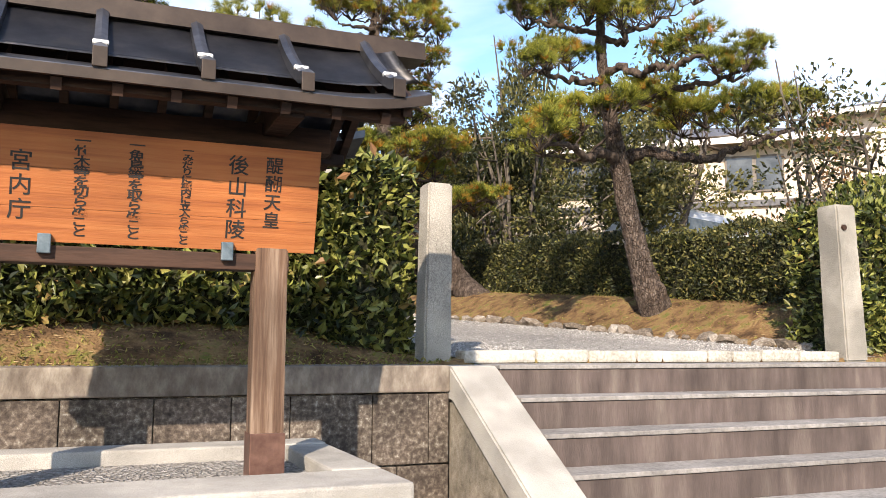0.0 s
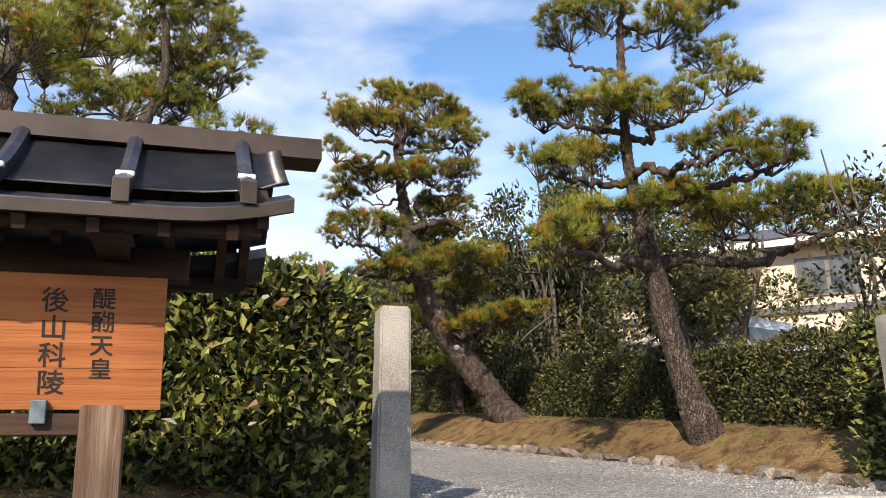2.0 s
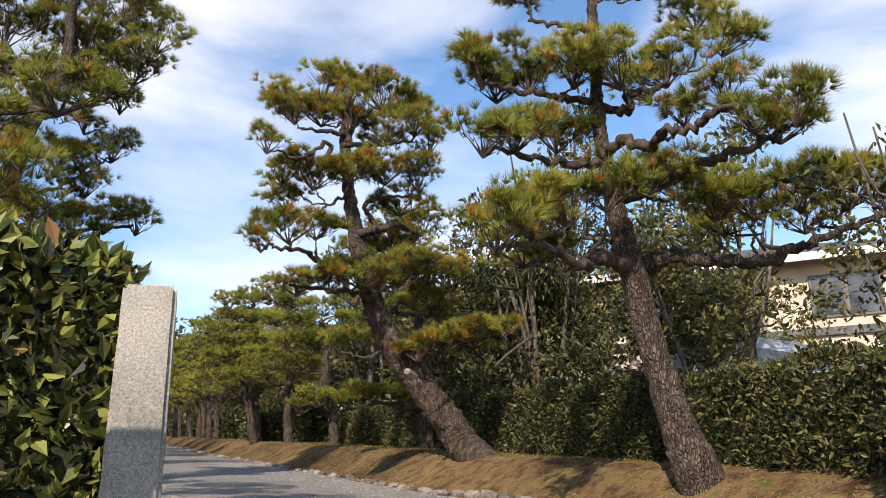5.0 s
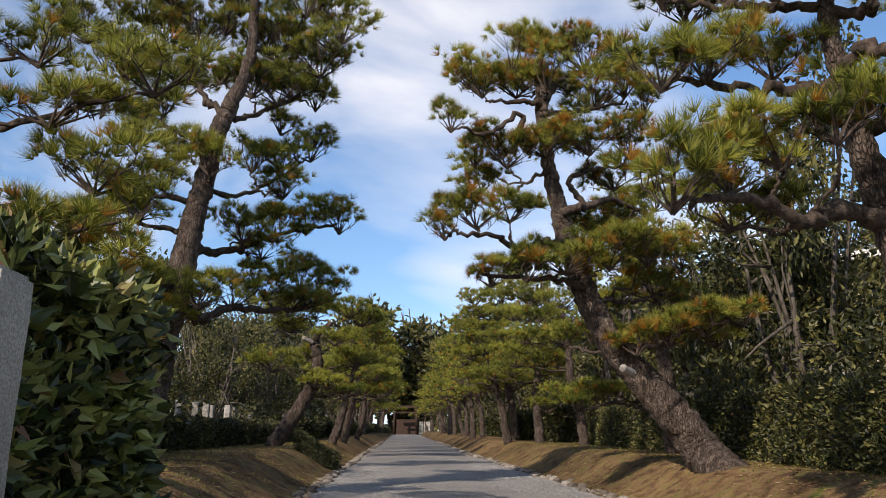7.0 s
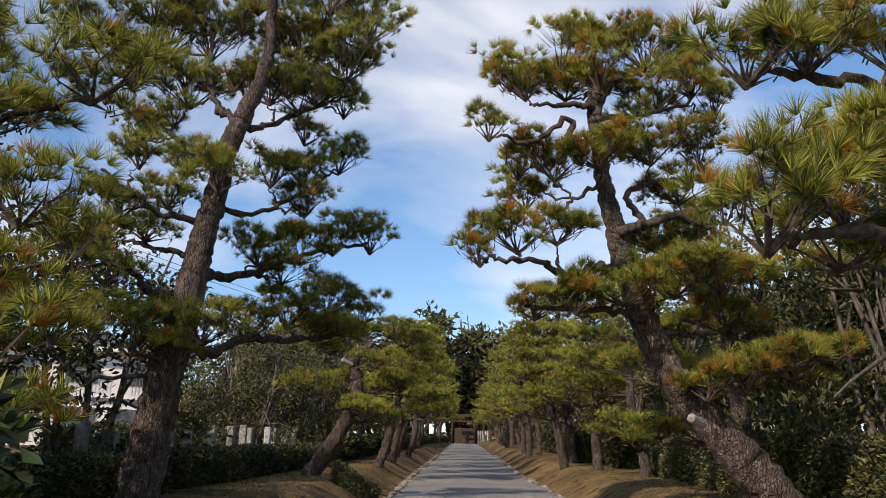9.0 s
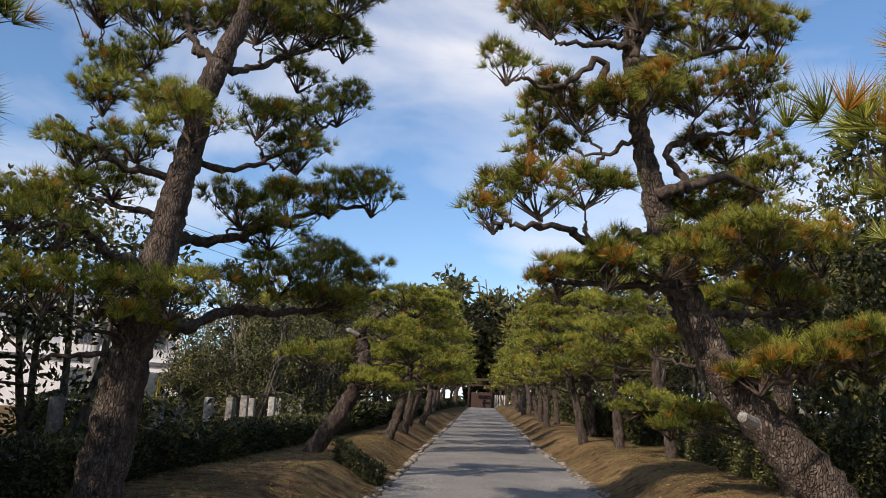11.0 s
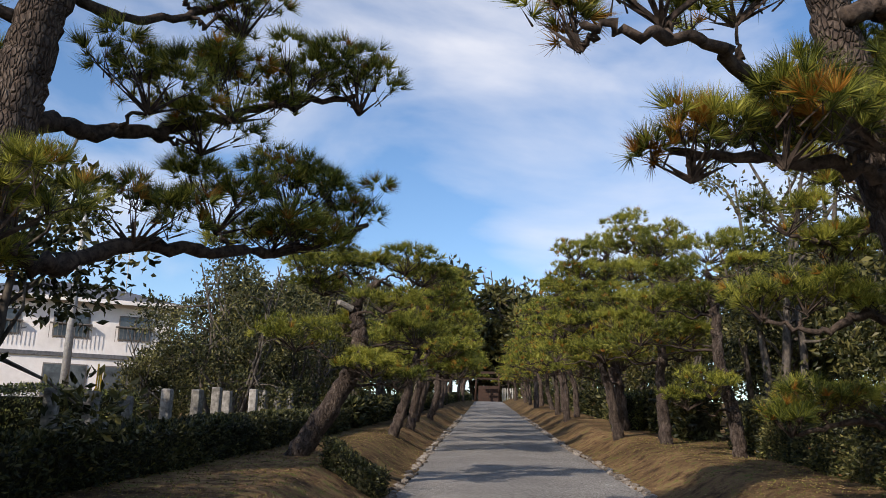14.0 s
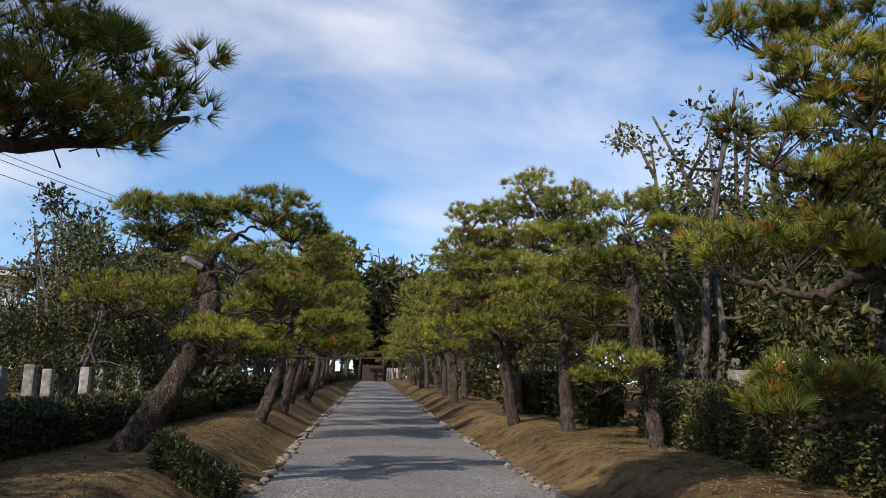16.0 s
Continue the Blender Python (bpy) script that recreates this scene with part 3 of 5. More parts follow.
def gravel_path():
    ys = np.concatenate([np.arange(5.56, 45, 0.3), np.linspace(45, 124, 60)])
    f = np.linspace(0, 1, 9)
    L, R_ = path_left(ys) + 0.02 * np.sin(ys * 3.1), path_right(ys) + 0.03 * np.sin(ys * 2.3)
    X = L[:, None] + (R_ - L)[:, None] * f[None]
    Y = np.repeat(ys[:, None], 9, 1)
    Z = slope_z(Y) + 0.02 - 0.014 * (2 * f[None] - 1) ** 2
    V = np.column_stack([X.ravel(), Y.ravel(), Z.ravel()])
    i = (np.arange(len(ys) - 1)[:, None] * 9 + np.arange(8)[None]).ravel()
    T = np.vstack([np.column_stack([i, i + 1, i + 10]), np.column_stack([i, i + 10, i + 9])])
    ob = new("path", tri_mesh("path", V, T, (M_GRAVEL,), smooth=True))
    return tagged(ob, "grey gravel path rising gently between low banks", "path", kind="structure")


ground_sheet()
gravel_path()

# street level below the stairs
low = prism([(-80, -1.7), (-80, -1.42), (-1.2, -1.42), (3.3, -1.18), (4.98, -1.18), (4.98, -1.7)], -60, 60)
tagged(part("pavement", low, M_ASPHALT), "dark asphalt forecourt below the stairs", "pavement", kind="structure")

# ---- stairs ----
RISE, TREAD, TOP, EDGE_Y = 0.19, 0.29, -0.03, 4.97
stairs = thing("stairs", (4.2, 3.6, -1.4), "weathered stone stairs with dark streaked risers and pale treads", "stairs", kind="structure")
for k in range(6):
    z1, yf = TOP - k * RISE, EDGE_Y - k * TREAD
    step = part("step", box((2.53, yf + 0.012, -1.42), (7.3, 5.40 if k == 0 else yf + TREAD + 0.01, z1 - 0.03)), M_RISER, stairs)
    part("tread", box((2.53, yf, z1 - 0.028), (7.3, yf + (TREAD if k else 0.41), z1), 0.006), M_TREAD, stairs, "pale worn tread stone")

# kerb stones between the posts
kerb = thing("kerb", (4.1, 5.47, TOP), "row of pale granite kerb stones", "kerb", kind="structure")
edges = [2.46, 3.02, 3.45, 3.87, 4.10, 4.52, 4.76, 5.05, 5.44, 5.88]
for a, b in zip(edges[:-1], edges[1:]):
    part("kerb_stone", box((a + 0.004, 5.385, TOP + 0.001), (b - 0.004, 5.56, 0.062 + 0.006 * math.sin(a * 9)), 0.022), M_KERB, kerb)

# retaining walls with coping either side of the stairs
def retaining_wall(name, x0, x1, cuts):
    w = thing(name, ((x0 + x1) / 2, 5.1, -1.4), "lichen-stained block retaining wall with a plain coping", "wall", kind="structure")
    part("backing", box((x0, 5.035, -1.42), (x1, 5.42, -0.20)), M_WALL, w)
    part("coping", box((x0, 4.985, -0.195), (x1, 5.45, -0.03), 0.012), M_WALL_CAP, w, "brown streaked concrete coping")
    for r, (za, zb) in enumerate(((-0.63, -0.202), (-1.02, -0.635), (-1.41, -1.025))):
        xs = [x0] + [c + (0.16 if r % 2 else 0) for c in cuts if x0 + 0.2 < c + (0.16 if r % 2 else 0) < x1 - 0.05] + [x1]
        for a, b in zip(xs[:-1], xs[1:]):
            part("block", box((a + 0.003, 5.0, za + 0.003), (b - 0.003, 5.034, zb - 0.003), 0.006), M_WALL, w)
    return w


retaining_wall("wall_1", -9.0, 2.19, [-8.6 + 0.41 * k + 0.05 * math.sin(k * 2.3) for k in range(27)])
retaining_wall("wall_2", 7.5, 14.0, [7.9 + 0.43 * k for k in range(15)])

# slanting granite stringers beside the stairs
for x0 in (2.19, 7.3):
    st = thing("stair_stringer", (x0 + 0.1, 3.8, -1.4), "slanting pale granite stringer slab beside the stairs", "stringer", kind="structure")
    sl = 0.60
    yb, ya = 5.30, 3.15
    top = lambda y: -0.035 - max(0, 5.0 - y) * sl
    prof = [(yb, -0.23), (yb, -0.035), (5.0, -0.035), (ya, top(ya)), (ya, top(ya) - 0.19), (4.95, -0.23)]
    bm = prism(prof, x0, x0 + 0.33)
    bmesh.ops.bevel(bm, geom=bm.edges[:], offset=0.012, segments=2, affect="EDGES")
    part("slab", bm, M_GRANITE, st)
    prof = [(yb, -1.42), (yb, -0.235), (4.95, -0.235), (ya, top(ya) - 0.195), (ya, -1.42)]
    part("base", prism(prof, x0 + 0.02, x0 + 0.28), M_CONCRETE, st, "rough concrete base below the slab")

# ---- stone gate posts ----
def stone_post(x, y, h, lean, hole, half):
    p = thing("stone_post", (x, y, TOP), "square rough granite gate post with a chamfered top", "post", "gate posts")
    bm = bmesh.new()
    bmesh.ops.create_cube(bm, size=1)
    for v in bm.verts:
        w = half if v.co.z > 0 else half * 1.1
        v.co = Vector((x + math.copysign(w, v.co.x), y + math.copysign(w, v.co.y), TOP if v.co.z < 0 else TOP + h))
        if v.co.z > 0:
            v.co.x += lean
    bmesh.ops.bevel(bm, geom=bm.edges[:], offset=0.014, segments=2, affect="EDGES")
    bmesh.ops.subdivide_edges(bm, edges=[e for e in bm.edges if e.calc_length() > 0.5], cuts=14)
    for v in bm.verts:
        v.co += Vector(noise.noise_vector(v.co * 9)) * 0.004
    part("shaft", bm, M_POST_STONE, p)
    if hole:
        bm = bmesh.new()
        bmesh.ops.create_cone(bm, cap_ends=True, segments=12, radius1=0.03, radius2=0.024, depth=0.03, matrix=Matrix.Translation((x - 0.09, y - half * 1.03, 1.10)) @ Matrix.Rotation(math.pi / 2, 4, "X"))
        part("iron_socket", bm, M_DARKWOOD, p, "rusted iron socket")
    return p


stone_post(2.27, 5.49, 1.24, 0.02, False, 0.09)
stone_post(6.05, 5.48, 1.33, -0.05, True, 0.11)

# ---- the notice board with its little roof ----
def notice_board():
    nb = thing("notice_board", (0.2, 3.97, -0.52), "roofed cedar notice board with brush lettering on weathered posts", "notice board")
    for x in (0.85, -0.34):
        bm = box((x - 0.075, 3.911, -0.50), (x + 0.075, 4.04, 0.998), 0.010)
        post_ob = part("post", bm, M_POST, nb)
        part("post_shoe", box((x - 0.079, 3.896, -0.52), (x + 0.079, 4.044, -0.30), 0.004), M_SHOE, post_ob, "brown metal shoe round the post's foot")
    part("lower_rail", box((-0.60, 3.915, 0.43), (0.93, 4.03, 0.505), 0.006), M_DARKWOOD, nb)
    part("upper_rail", box((-0.75, 3.93, 1.0), (1.12, 4.03, 1.12), 0.006), M_DARKWOOD, nb)
    # three planks of the board, slightly leaning forward at the top
    tilt = Matrix.Translation((0, 3.95, 0.525)) @ Matrix.Rotation(radians(13), 4, "X")
    zs = [0.52, 0.665, 0.83, 0.995]
    for a, b in zip(zs[:-1], zs[1:]):
        part("board_plank", box((-0.56, -0.036, a + 0.0006 - 0.52), (1.045, 0.0, b - 0.0006 - 0.52), 0.0015, None, tilt), M_BOARD, nb)
    for x in (0.645, -0.10):
        part("bracket", box((x - 0.026, 3.882, 0.468), (x + 0.026, 3.908, 0.55), 0.004), M_HOOK, nb, "blue-grey metal bracket")
    # lettering, one mesh a column, top to bottom
    texts = ((0.815, 0.915, 0.080, "\u918d\n\u9190\n\u5929\n\u7687", 0.083), (0.655, 0.90, 0.092, "\u5f8c\n\u5c71\n\u79d1\n\u9675", 0.096),
             (0.435, 0.965, 0.0360, "\u4e00\n\u307f\n\u3060\n\u308a\n\u306b\n\u57df\n\u5185\n\u306b\n\u7acb\n\u5165\n\u3089\n\u306c\n\u3053\n\u3068", 0.0305),
             (0.225, 0.965, 0.0490, "\u4e00\n\u9b5a\n\u9ce5\n\u7b49\n\u3092\n\u53d6\n\u3089\n\u306c\n\u3053\n\u3068", 0.0425),
             (0.01, 0.965, 0.0490, "\u4e00\n\u7af9\n\u6728\n\u7b49\n\u3092\n\u5207\n\u3089\n\u306c\n\u3053\n\u3068", 0.0425),
             (-0.22, 0.85, 0.092, "\u5bae\n\u5185\n\u5e81", 0.10))
    for x, z, size, s, pitch in texts:
        chars = s.split("\n")
        bmt = bmesh.new()
        for k, ch in enumerate(chars):
            cu = bpy.data.curves.new("lettering", "FONT")
            cu.body, cu.size, cu.align_x, cu.extrude, cu.resolution_u = ch, size, "CENTER", 0.0008, 3
            cu.offset = 0.0010
            tmp = bpy.data.objects.new("lettering", cu)
            me = bpy.data.meshes.new_from_object(tmp)
            me.transform(tilt @ Matrix.Translation((x + 0.02, -0.0372, z - 0.55 - k * pitch)) @ Matrix.Rotation(math.pi / 2, 4, "X") @ Matrix.Diagonal((1.0 if pitch > 0.06 else 1.35, 1.0, 1, 1)))
            bmt.from_mesh(me)
            bpy.data.objects.remove(tmp)
        part("lettering", bmt, M_INK, nb, "black brush lettering")
    # roof
    def prof(s):     # eave to ridge, hollow curve
        return 3.51 + 0.54 * s, 1.20 + 0.25 * s + 0.14 * s * s
    X0, X1 = -0.93, 1.45
    def lift(x):
        e = max(0.0, (abs(x - 0.245) - 0.80) / 0.4)
        return 0.055 * e * e
    for side in (1, -1):
        bm = bmesh.new()
        cols = np.linspace(X0, X1, 25)
        grid = []
        for x in cols:
            row = []
            for s in np.linspace(0.17, 1, 9):
                y, z = prof(s)
                y = y if side > 0 else 2 * 4.05 - y
                row.append(bm.verts.new((x, y, z + lift(x))))
            grid.append(row)
        for i in range(24):
            for j in range(8):
                bm.faces.new((grid[i][j], grid[i + 1][j], grid[i + 1][j + 1], grid[i][j + 1]))
        bmesh.ops.solidify(bm, geom=bm.faces[:], thickness=0.022)
        part("roof_slope", bm, M_COPPER, nb, "dark grey metal-sheet roof slope", True)
        # lower layer of the eave
        bm = bmesh.new()
        for x in cols:
            y, z = prof(0)
            yy = y if side > 0 else 2 * 4.05 - y
            o = -1 if side > 0 else 1
            for q in ((yy + o * 0.06, z - 0.050), (yy - o * 0.13, z + 0.022), (yy - o * 0.13, z - 0.02), (yy + o * 0.06, z - 0.088)):
                bm.verts.new((x, q[0], q[1] + lift(x)))
        bm.verts.ensure_lookup_table()
        for i in range(24):
            for j in range(4):
                bm.faces.new((bm.verts[i * 4 + j], bm.verts[i * 4 + (j + 1) % 4], bm.verts[i * 4 + 4 + (j + 1) % 4], bm.verts[i * 4 + 4 + j]))
        bm.faces.new(bm.verts[:4]); bm.faces.new(bm.verts[-4:])
        part("eave_layer", bm, M_COPPER, nb, "dark metal lower layer of the eave")
        bm = bmesh.new()
        for x in cols:
            y, z = prof(0)
            yy = y if side > 0 else 2 * 4.05 - y
            for q in ((yy + o * 0.064, z - 0.055), (yy + o * 0.064, z - 0.098), (yy + o * 0.045, z - 0.098), (yy + o * 0.045, z - 0.055)):
                bm.verts.new((x, q[0], q[1] + lift(x)))
        bm.verts.ensure_lookup_table()
        for i in range(24):
            for j in range(4):
                bm.faces.new((bm.verts[i * 4 + j], bm.verts[i * 4 + (j + 1) % 4], bm.verts[i * 4 + 4 + (j + 1) % 4], bm.verts[i * 4 + 4 + j]))
        bm.faces.new(bm.verts[:4]); bm.faces.new(bm.verts[-4:])
        part("eave_fascia", bm, M_COPPER_BROWN, nb, "brown strip along the eave")
        for x in np.arange(-0.73, X1, 0.405):
            pts = []
            for s in np.linspace(-0.12, 1, 10):
                y, z = prof(max(s, 0)) if s >= 0 else (3.51 - 0.065, 1.185)
                y = y if side > 0 else 2 * 4.05 - y
                pts.append((y, z + lift(x)))
            bm = bmesh.new()
            ra = []
            for (y, z) in pts:
                ra.append([bm.verts.new((x + dx, y, z + dz)) for dx, dz in ((-0.026, 0.0), (-0.026, 0.052), (0, 0.064), (0.026, 0.052), (0.026, 0.0))])
            for i in range(9):
                for j in range(5):
                    bm.faces.new((ra[i][j], ra[i][(j + 1) % 5], ra[i + 1][(j + 1) % 5], ra[i + 1][j]))
            bm.faces.new(ra[0]); bm.faces.new(ra[-1])
            batten = part("batten", bm, M_COPPER, nb)
            yy, zz = pts[0]
            o = -1 if side > 0 else 1
            part("batten_end", box((x - 0.028, min(yy, yy + o * 0.012), zz - 0.035), (x + 0.028, max(yy, yy + o * 0.012), zz + 0.045), 0.003), M_COPPER_BROWN, batten)
            yy, zz = pts[2]
            part("clip", box((x - 0.032, yy - 0.014, zz + 0.046), (x + 0.032, yy + 0.014, zz + 0.067), 0.007), M_CLIP, batten, "pale metal clip")
        # rafters and eave board under the slope
        o = 1 if side > 0 else -1
        yb = 3.55 if side > 0 else 4.55
        part("eave_board", box((X0 + 0.08, yb - 0.03, 1.08), (X1 - 0.10, yb + 0.03, 1.14), 0.004), M_DARKWOOD, nb)
        for x in np.arange(X0 + 0.2, X1 - 0.1, 0.22):
            part("rafter", box((x - 0.02, -0.05, -0.025), (x + 0.02, 0.50, 0.025), 0, None, Matrix.Translation((0, 3.53 if side > 0 else 4.57, 1.105)) @ (Matrix.Rotation(0.53, 4, "X") if side > 0 else Matrix.Rotation(math.pi, 4, "Z") @ Matrix.Rotation(0.53, 4, "X") @ Matrix.Scale(-1, 4, (1, 0, 0)))), M_DARKWOOD, nb)
    part("ridge", prism([(3.965, 1.545), (3.985, 1.64), (4.05, 1.652), (4.115, 1.64), (4.135, 1.545)], X0 - 0.12, X1 + 0.17), M_COPPER_BROWN, nb, "brown metal ridge cap")
    for x in (X0 + 0.06, X1 - 0.10):
        part("barge_board", prism([(3.49, 1.10), (3.47, 1.19), (4.05, 1.56), (4.63, 1.19), (4.61, 1.10), (4.05, 1.42)], x - 0.02, x + 0.02), M_DARKWOOD, nb)
    part("purlin", box((X0 + 0.15, 3.99, 1.30), (X1 - 0.2, 4.11, 1.43), 0.006), M_DARKWOOD, nb)
    for x in (0.85, -0.34):
        part("cross_arm", box((x - 0.055, 3.55, 1.06), (x + 0.055, 4.55, 1.19), 0.008), M_DARKWOOD, nb)
    return nb


notice_board()

# granite frame with gravel, in which the board stands
plinth = thing("stone_plinth", (0.2, 3.75, -1.4), "rectangular granite kerb filled with gravel under the notice board", "plinth")
part("front_kerb", box((-1.6, 3.25, -1.42), (1.31, 3.66, -0.44), 0.014), M_GRANITE, plinth)
part("back_kerb", box((-1.6, 4.62, -1.42), (1.31, 4.86, -0.43), 0.014), M_GRANITE, plinth)
part("side_kerb", box((1.08, 3.664, -1.42), (1.31, 4.616, -0.436), 0.014), M_GRANITE, plinth)
part("side_kerb", box((-1.6, 3.664, -1.42), (-1.36, 4.616, -0.436), 0.014), M_GRANITE, plinth)
part("gravel_bed", box((-1.358, 3.665, -1.42), (1.078, 4.615, -0.505)), M_GRAVEL, plinth, "grey gravel bed")

# ---- hedges ----
hedge("hedge", "tall leafy camellia hedge with yellowing leaves behind the gate post", [(-3.2, 6.3), (1.75, 6.15)], 0.8, 1.22, 0.10, 1700, 3, 0.20, 0.06, ("back", "top"))
hedge("hedge", "dense dark camellia hedge beside the stone gate post", [(1.9, 5.72), (1.74, 7.2)], 0.62, 1.34, 0.095, 1900, 4, 0.16, 0.07)
hedge("hedge", "tall leafy hedge behind the gate post", [(6.42, 6.1), (9.6, 6.0)], 0.7, 1.35, 0.085, 2000, 5, 0.09, 0.08, ("back", "top", "ends"))
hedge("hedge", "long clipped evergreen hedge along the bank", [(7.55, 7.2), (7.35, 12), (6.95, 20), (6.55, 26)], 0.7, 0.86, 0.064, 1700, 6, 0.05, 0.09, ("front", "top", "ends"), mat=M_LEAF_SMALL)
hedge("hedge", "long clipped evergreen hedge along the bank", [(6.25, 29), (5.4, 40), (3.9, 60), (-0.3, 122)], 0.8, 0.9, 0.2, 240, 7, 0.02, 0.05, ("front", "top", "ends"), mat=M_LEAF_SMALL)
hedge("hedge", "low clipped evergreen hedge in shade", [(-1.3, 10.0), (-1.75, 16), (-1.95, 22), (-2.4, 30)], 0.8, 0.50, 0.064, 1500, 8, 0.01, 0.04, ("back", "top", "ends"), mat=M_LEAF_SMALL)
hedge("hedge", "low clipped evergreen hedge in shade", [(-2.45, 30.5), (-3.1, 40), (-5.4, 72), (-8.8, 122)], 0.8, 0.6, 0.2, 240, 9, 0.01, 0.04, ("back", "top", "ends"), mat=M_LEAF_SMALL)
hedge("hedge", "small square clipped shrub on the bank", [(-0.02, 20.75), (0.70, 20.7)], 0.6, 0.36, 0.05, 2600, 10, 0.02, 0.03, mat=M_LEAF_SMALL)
hedge("hedge", "small clipped shrub beside the path", [(4.9, 33.6), (5.0, 34.6)], 0.8, 0.95, 0.08, 1300, 11, 0.0, 0.03)
hedge("hedge", "rounded clipped azalea bush behind the stone posts", [(-6.9, 22.6), (-4.7, 24.2)], 1.1, 0.85, 0.06, 1300, 12, 0.02, 0.10)

# ---- pines measured one by one ----
GATE_PINE_LIMBS = [
    [(6.21, 9.1, 2.43, 0.085), (5.86, 8.9, 2.47, 0.071), (5.51, 8.7, 2.34, 0.058), (5.19, 8.5, 2.41, 0.044), (4.8, 8.3, 2.35, 0.03)],
    [(6.39, 9.15, 2.48, 0.1), (6.66, 9, 2.57, 0.088), (6.9, 8.8, 2.48, 0.077), (7.33, 8.7, 2.48, 0.065), (7.66, 8.6, 2.62, 0.053), (8, 8.5, 2.74, 0.042), (8.52, 8.4, 2.94, 0.03)],
    [(6.01, 9.1, 3.5, 0.07), (6.02, 8.8, 3.54, 0.062), (6.08, 8.4, 3.35, 0.055), (6.03, 8, 3.31, 0.048), (6.17, 7.8, 3.28, 0.04), (6.19, 7.6, 3.3, 0.033), (6.24, 7.4, 3.28, 0.025)],
    [(6.21, 9.1, 3.12, 0.075), (6.43, 8.6, 3.18, 0.065), (6.46, 8.3, 3.17, 0.055), (6.57, 8, 3.15, 0.045), (6.61, 7.7, 3.12, 0.035), (6.72, 7.4, 3.16, 0.025)],
    [(6.05, 9.1, 3.46, 0.06), (5.7, 9, 3.38, 0.048), (5.3, 8.9, 3.34, 0.037), (4.86, 8.8, 3.37, 0.025)],
    [(6, 9.1, 4.02, 0.06), (6.2, 8.9, 3.92, 0.05), (6.19, 8.8, 4.06, 0.04), (6.41, 8.7, 4.07, 0.03), (6.54, 8.6, 4.22, 0.02)],
    [(6, 9.1, 4.08, 0.05), (5.63, 9.1, 4.09, 0.04), (5.25, 9.1, 4.1, 0.03), (4.88, 9.1, 4.14, 0.02)],
    [(6.01, 9.1, 4.83, 0.045), (5.72, 9.1, 4.85, 0.033), (5.38, 9.2, 4.92, 0.02)],
]
GATE_PINE_LOW = [
     (4.59, 8.2, 2.44, 0.28, 0.22), (4.98, 8.4, 2.64, 0.34, 0.24), (5.35, 8.5, 2.81, 0.33, 0.22), (5.65, 8.4, 2.92, 0.31, 0.2),
      (6.17, 8.6, 3.16, 0.35, 0.18), (6.92, 9.3, 3.41, 0.29, 0.18), (6.97, 8.8, 3.07, 0.3, 0.22), (7.23, 8.6, 3.07, 0.36, 0.23),
      (7.67, 8.5, 3.17, 0.39, 0.27), (8.11, 8.4, 3.22, 0.39, 0.27), (8.66, 8.5, 3.2, 0.35, 0.25), (7.41, 9.3, 3.06, 0.26, 0.16),
      (5.22, 9.2, 2.56, 0.34, 0.14), (8.44, 9.4, 3.22, 0.33, 0.19)]
GATE_PINE_MID = [
     (4.69, 8.7, 3.41, 0.25, 0.19), (5.02, 8.8, 3.54, 0.31, 0.21), (5.64, 9.3, 3.82, 0.33, 0.23), (6.31, 7.6, 3.54, 0.25, 0.2),
      (6.28, 8.1, 3.55, 0.2, 0.13), (6.49, 7.5, 3.29, 0.24, 0.16), (6.7, 7.3, 3.32, 0.26, 0.2), (6.71, 7.5, 3.18, 0.25, 0.11),
      (4.84, 9.1, 4.33, 0.32, 0.27), (5.35, 9.2, 4.36, 0.33, 0.23), (5.09, 9.4, 4.26, 0.31, 0.17), (5.62, 8.8, 4.29, 0.34, 0.27),
      (5.99, 8.6, 4.18, 0.36, 0.22), (6.52, 8.7, 4.35, 0.33, 0.25), (6.72, 9.4, 4.48, 0.25, 0.16)]
GATE_PINE_TOP = [
     (7.09, 8.6, 4.65, 0.31, 0.2), (7.03, 8.9, 5.09, 0.32, 0.21), (5.44, 9.3, 5.42, 0.38, 0.27), (5.82, 9.1, 5.59, 0.38, 0.27),
      (6.36, 8.8, 5.35, 0.42, 0.29), (7.04, 8.9, 5.71, 0.33, 0.27), (5.79, 9.3, 6.57, 0.37, 0.28), (6.26, 9.1, 6.77, 0.45, 0.34),
      (6.67, 8.9, 6.36, 0.39, 0.28)]
pine("tall trained pine with a leaning trunk and tiered green cushions",
     [(6.71, 9.1, 0.7, 0.232), (6.56, 9.1, 1.08, 0.173), (6.43, 9.1, 1.57, 0.147), (6.31, 9.1, 2.05, 0.135), (6.24, 9.1, 2.47, 0.132),
      (6.15, 9.1, 2.85, 0.113), (6.05, 9.1, 3.48, 0.086), (6, 9.1, 3.91, 0.071), (6.01, 9.1, 4.42, 0.062), (6.01, 9.1, 4.95, 0.058),
      (6.05, 9.1, 5.5, 0.049), (6.16, 9.1, 6.16, 0.028)],
     GATE_PINE_LOW + GATE_PINE_MID + GATE_PINE_TOP, 21, density=225, count=54, width=0.0048, autumn=0.12, limbs=GATE_PINE_LIMBS, grow=1.4)
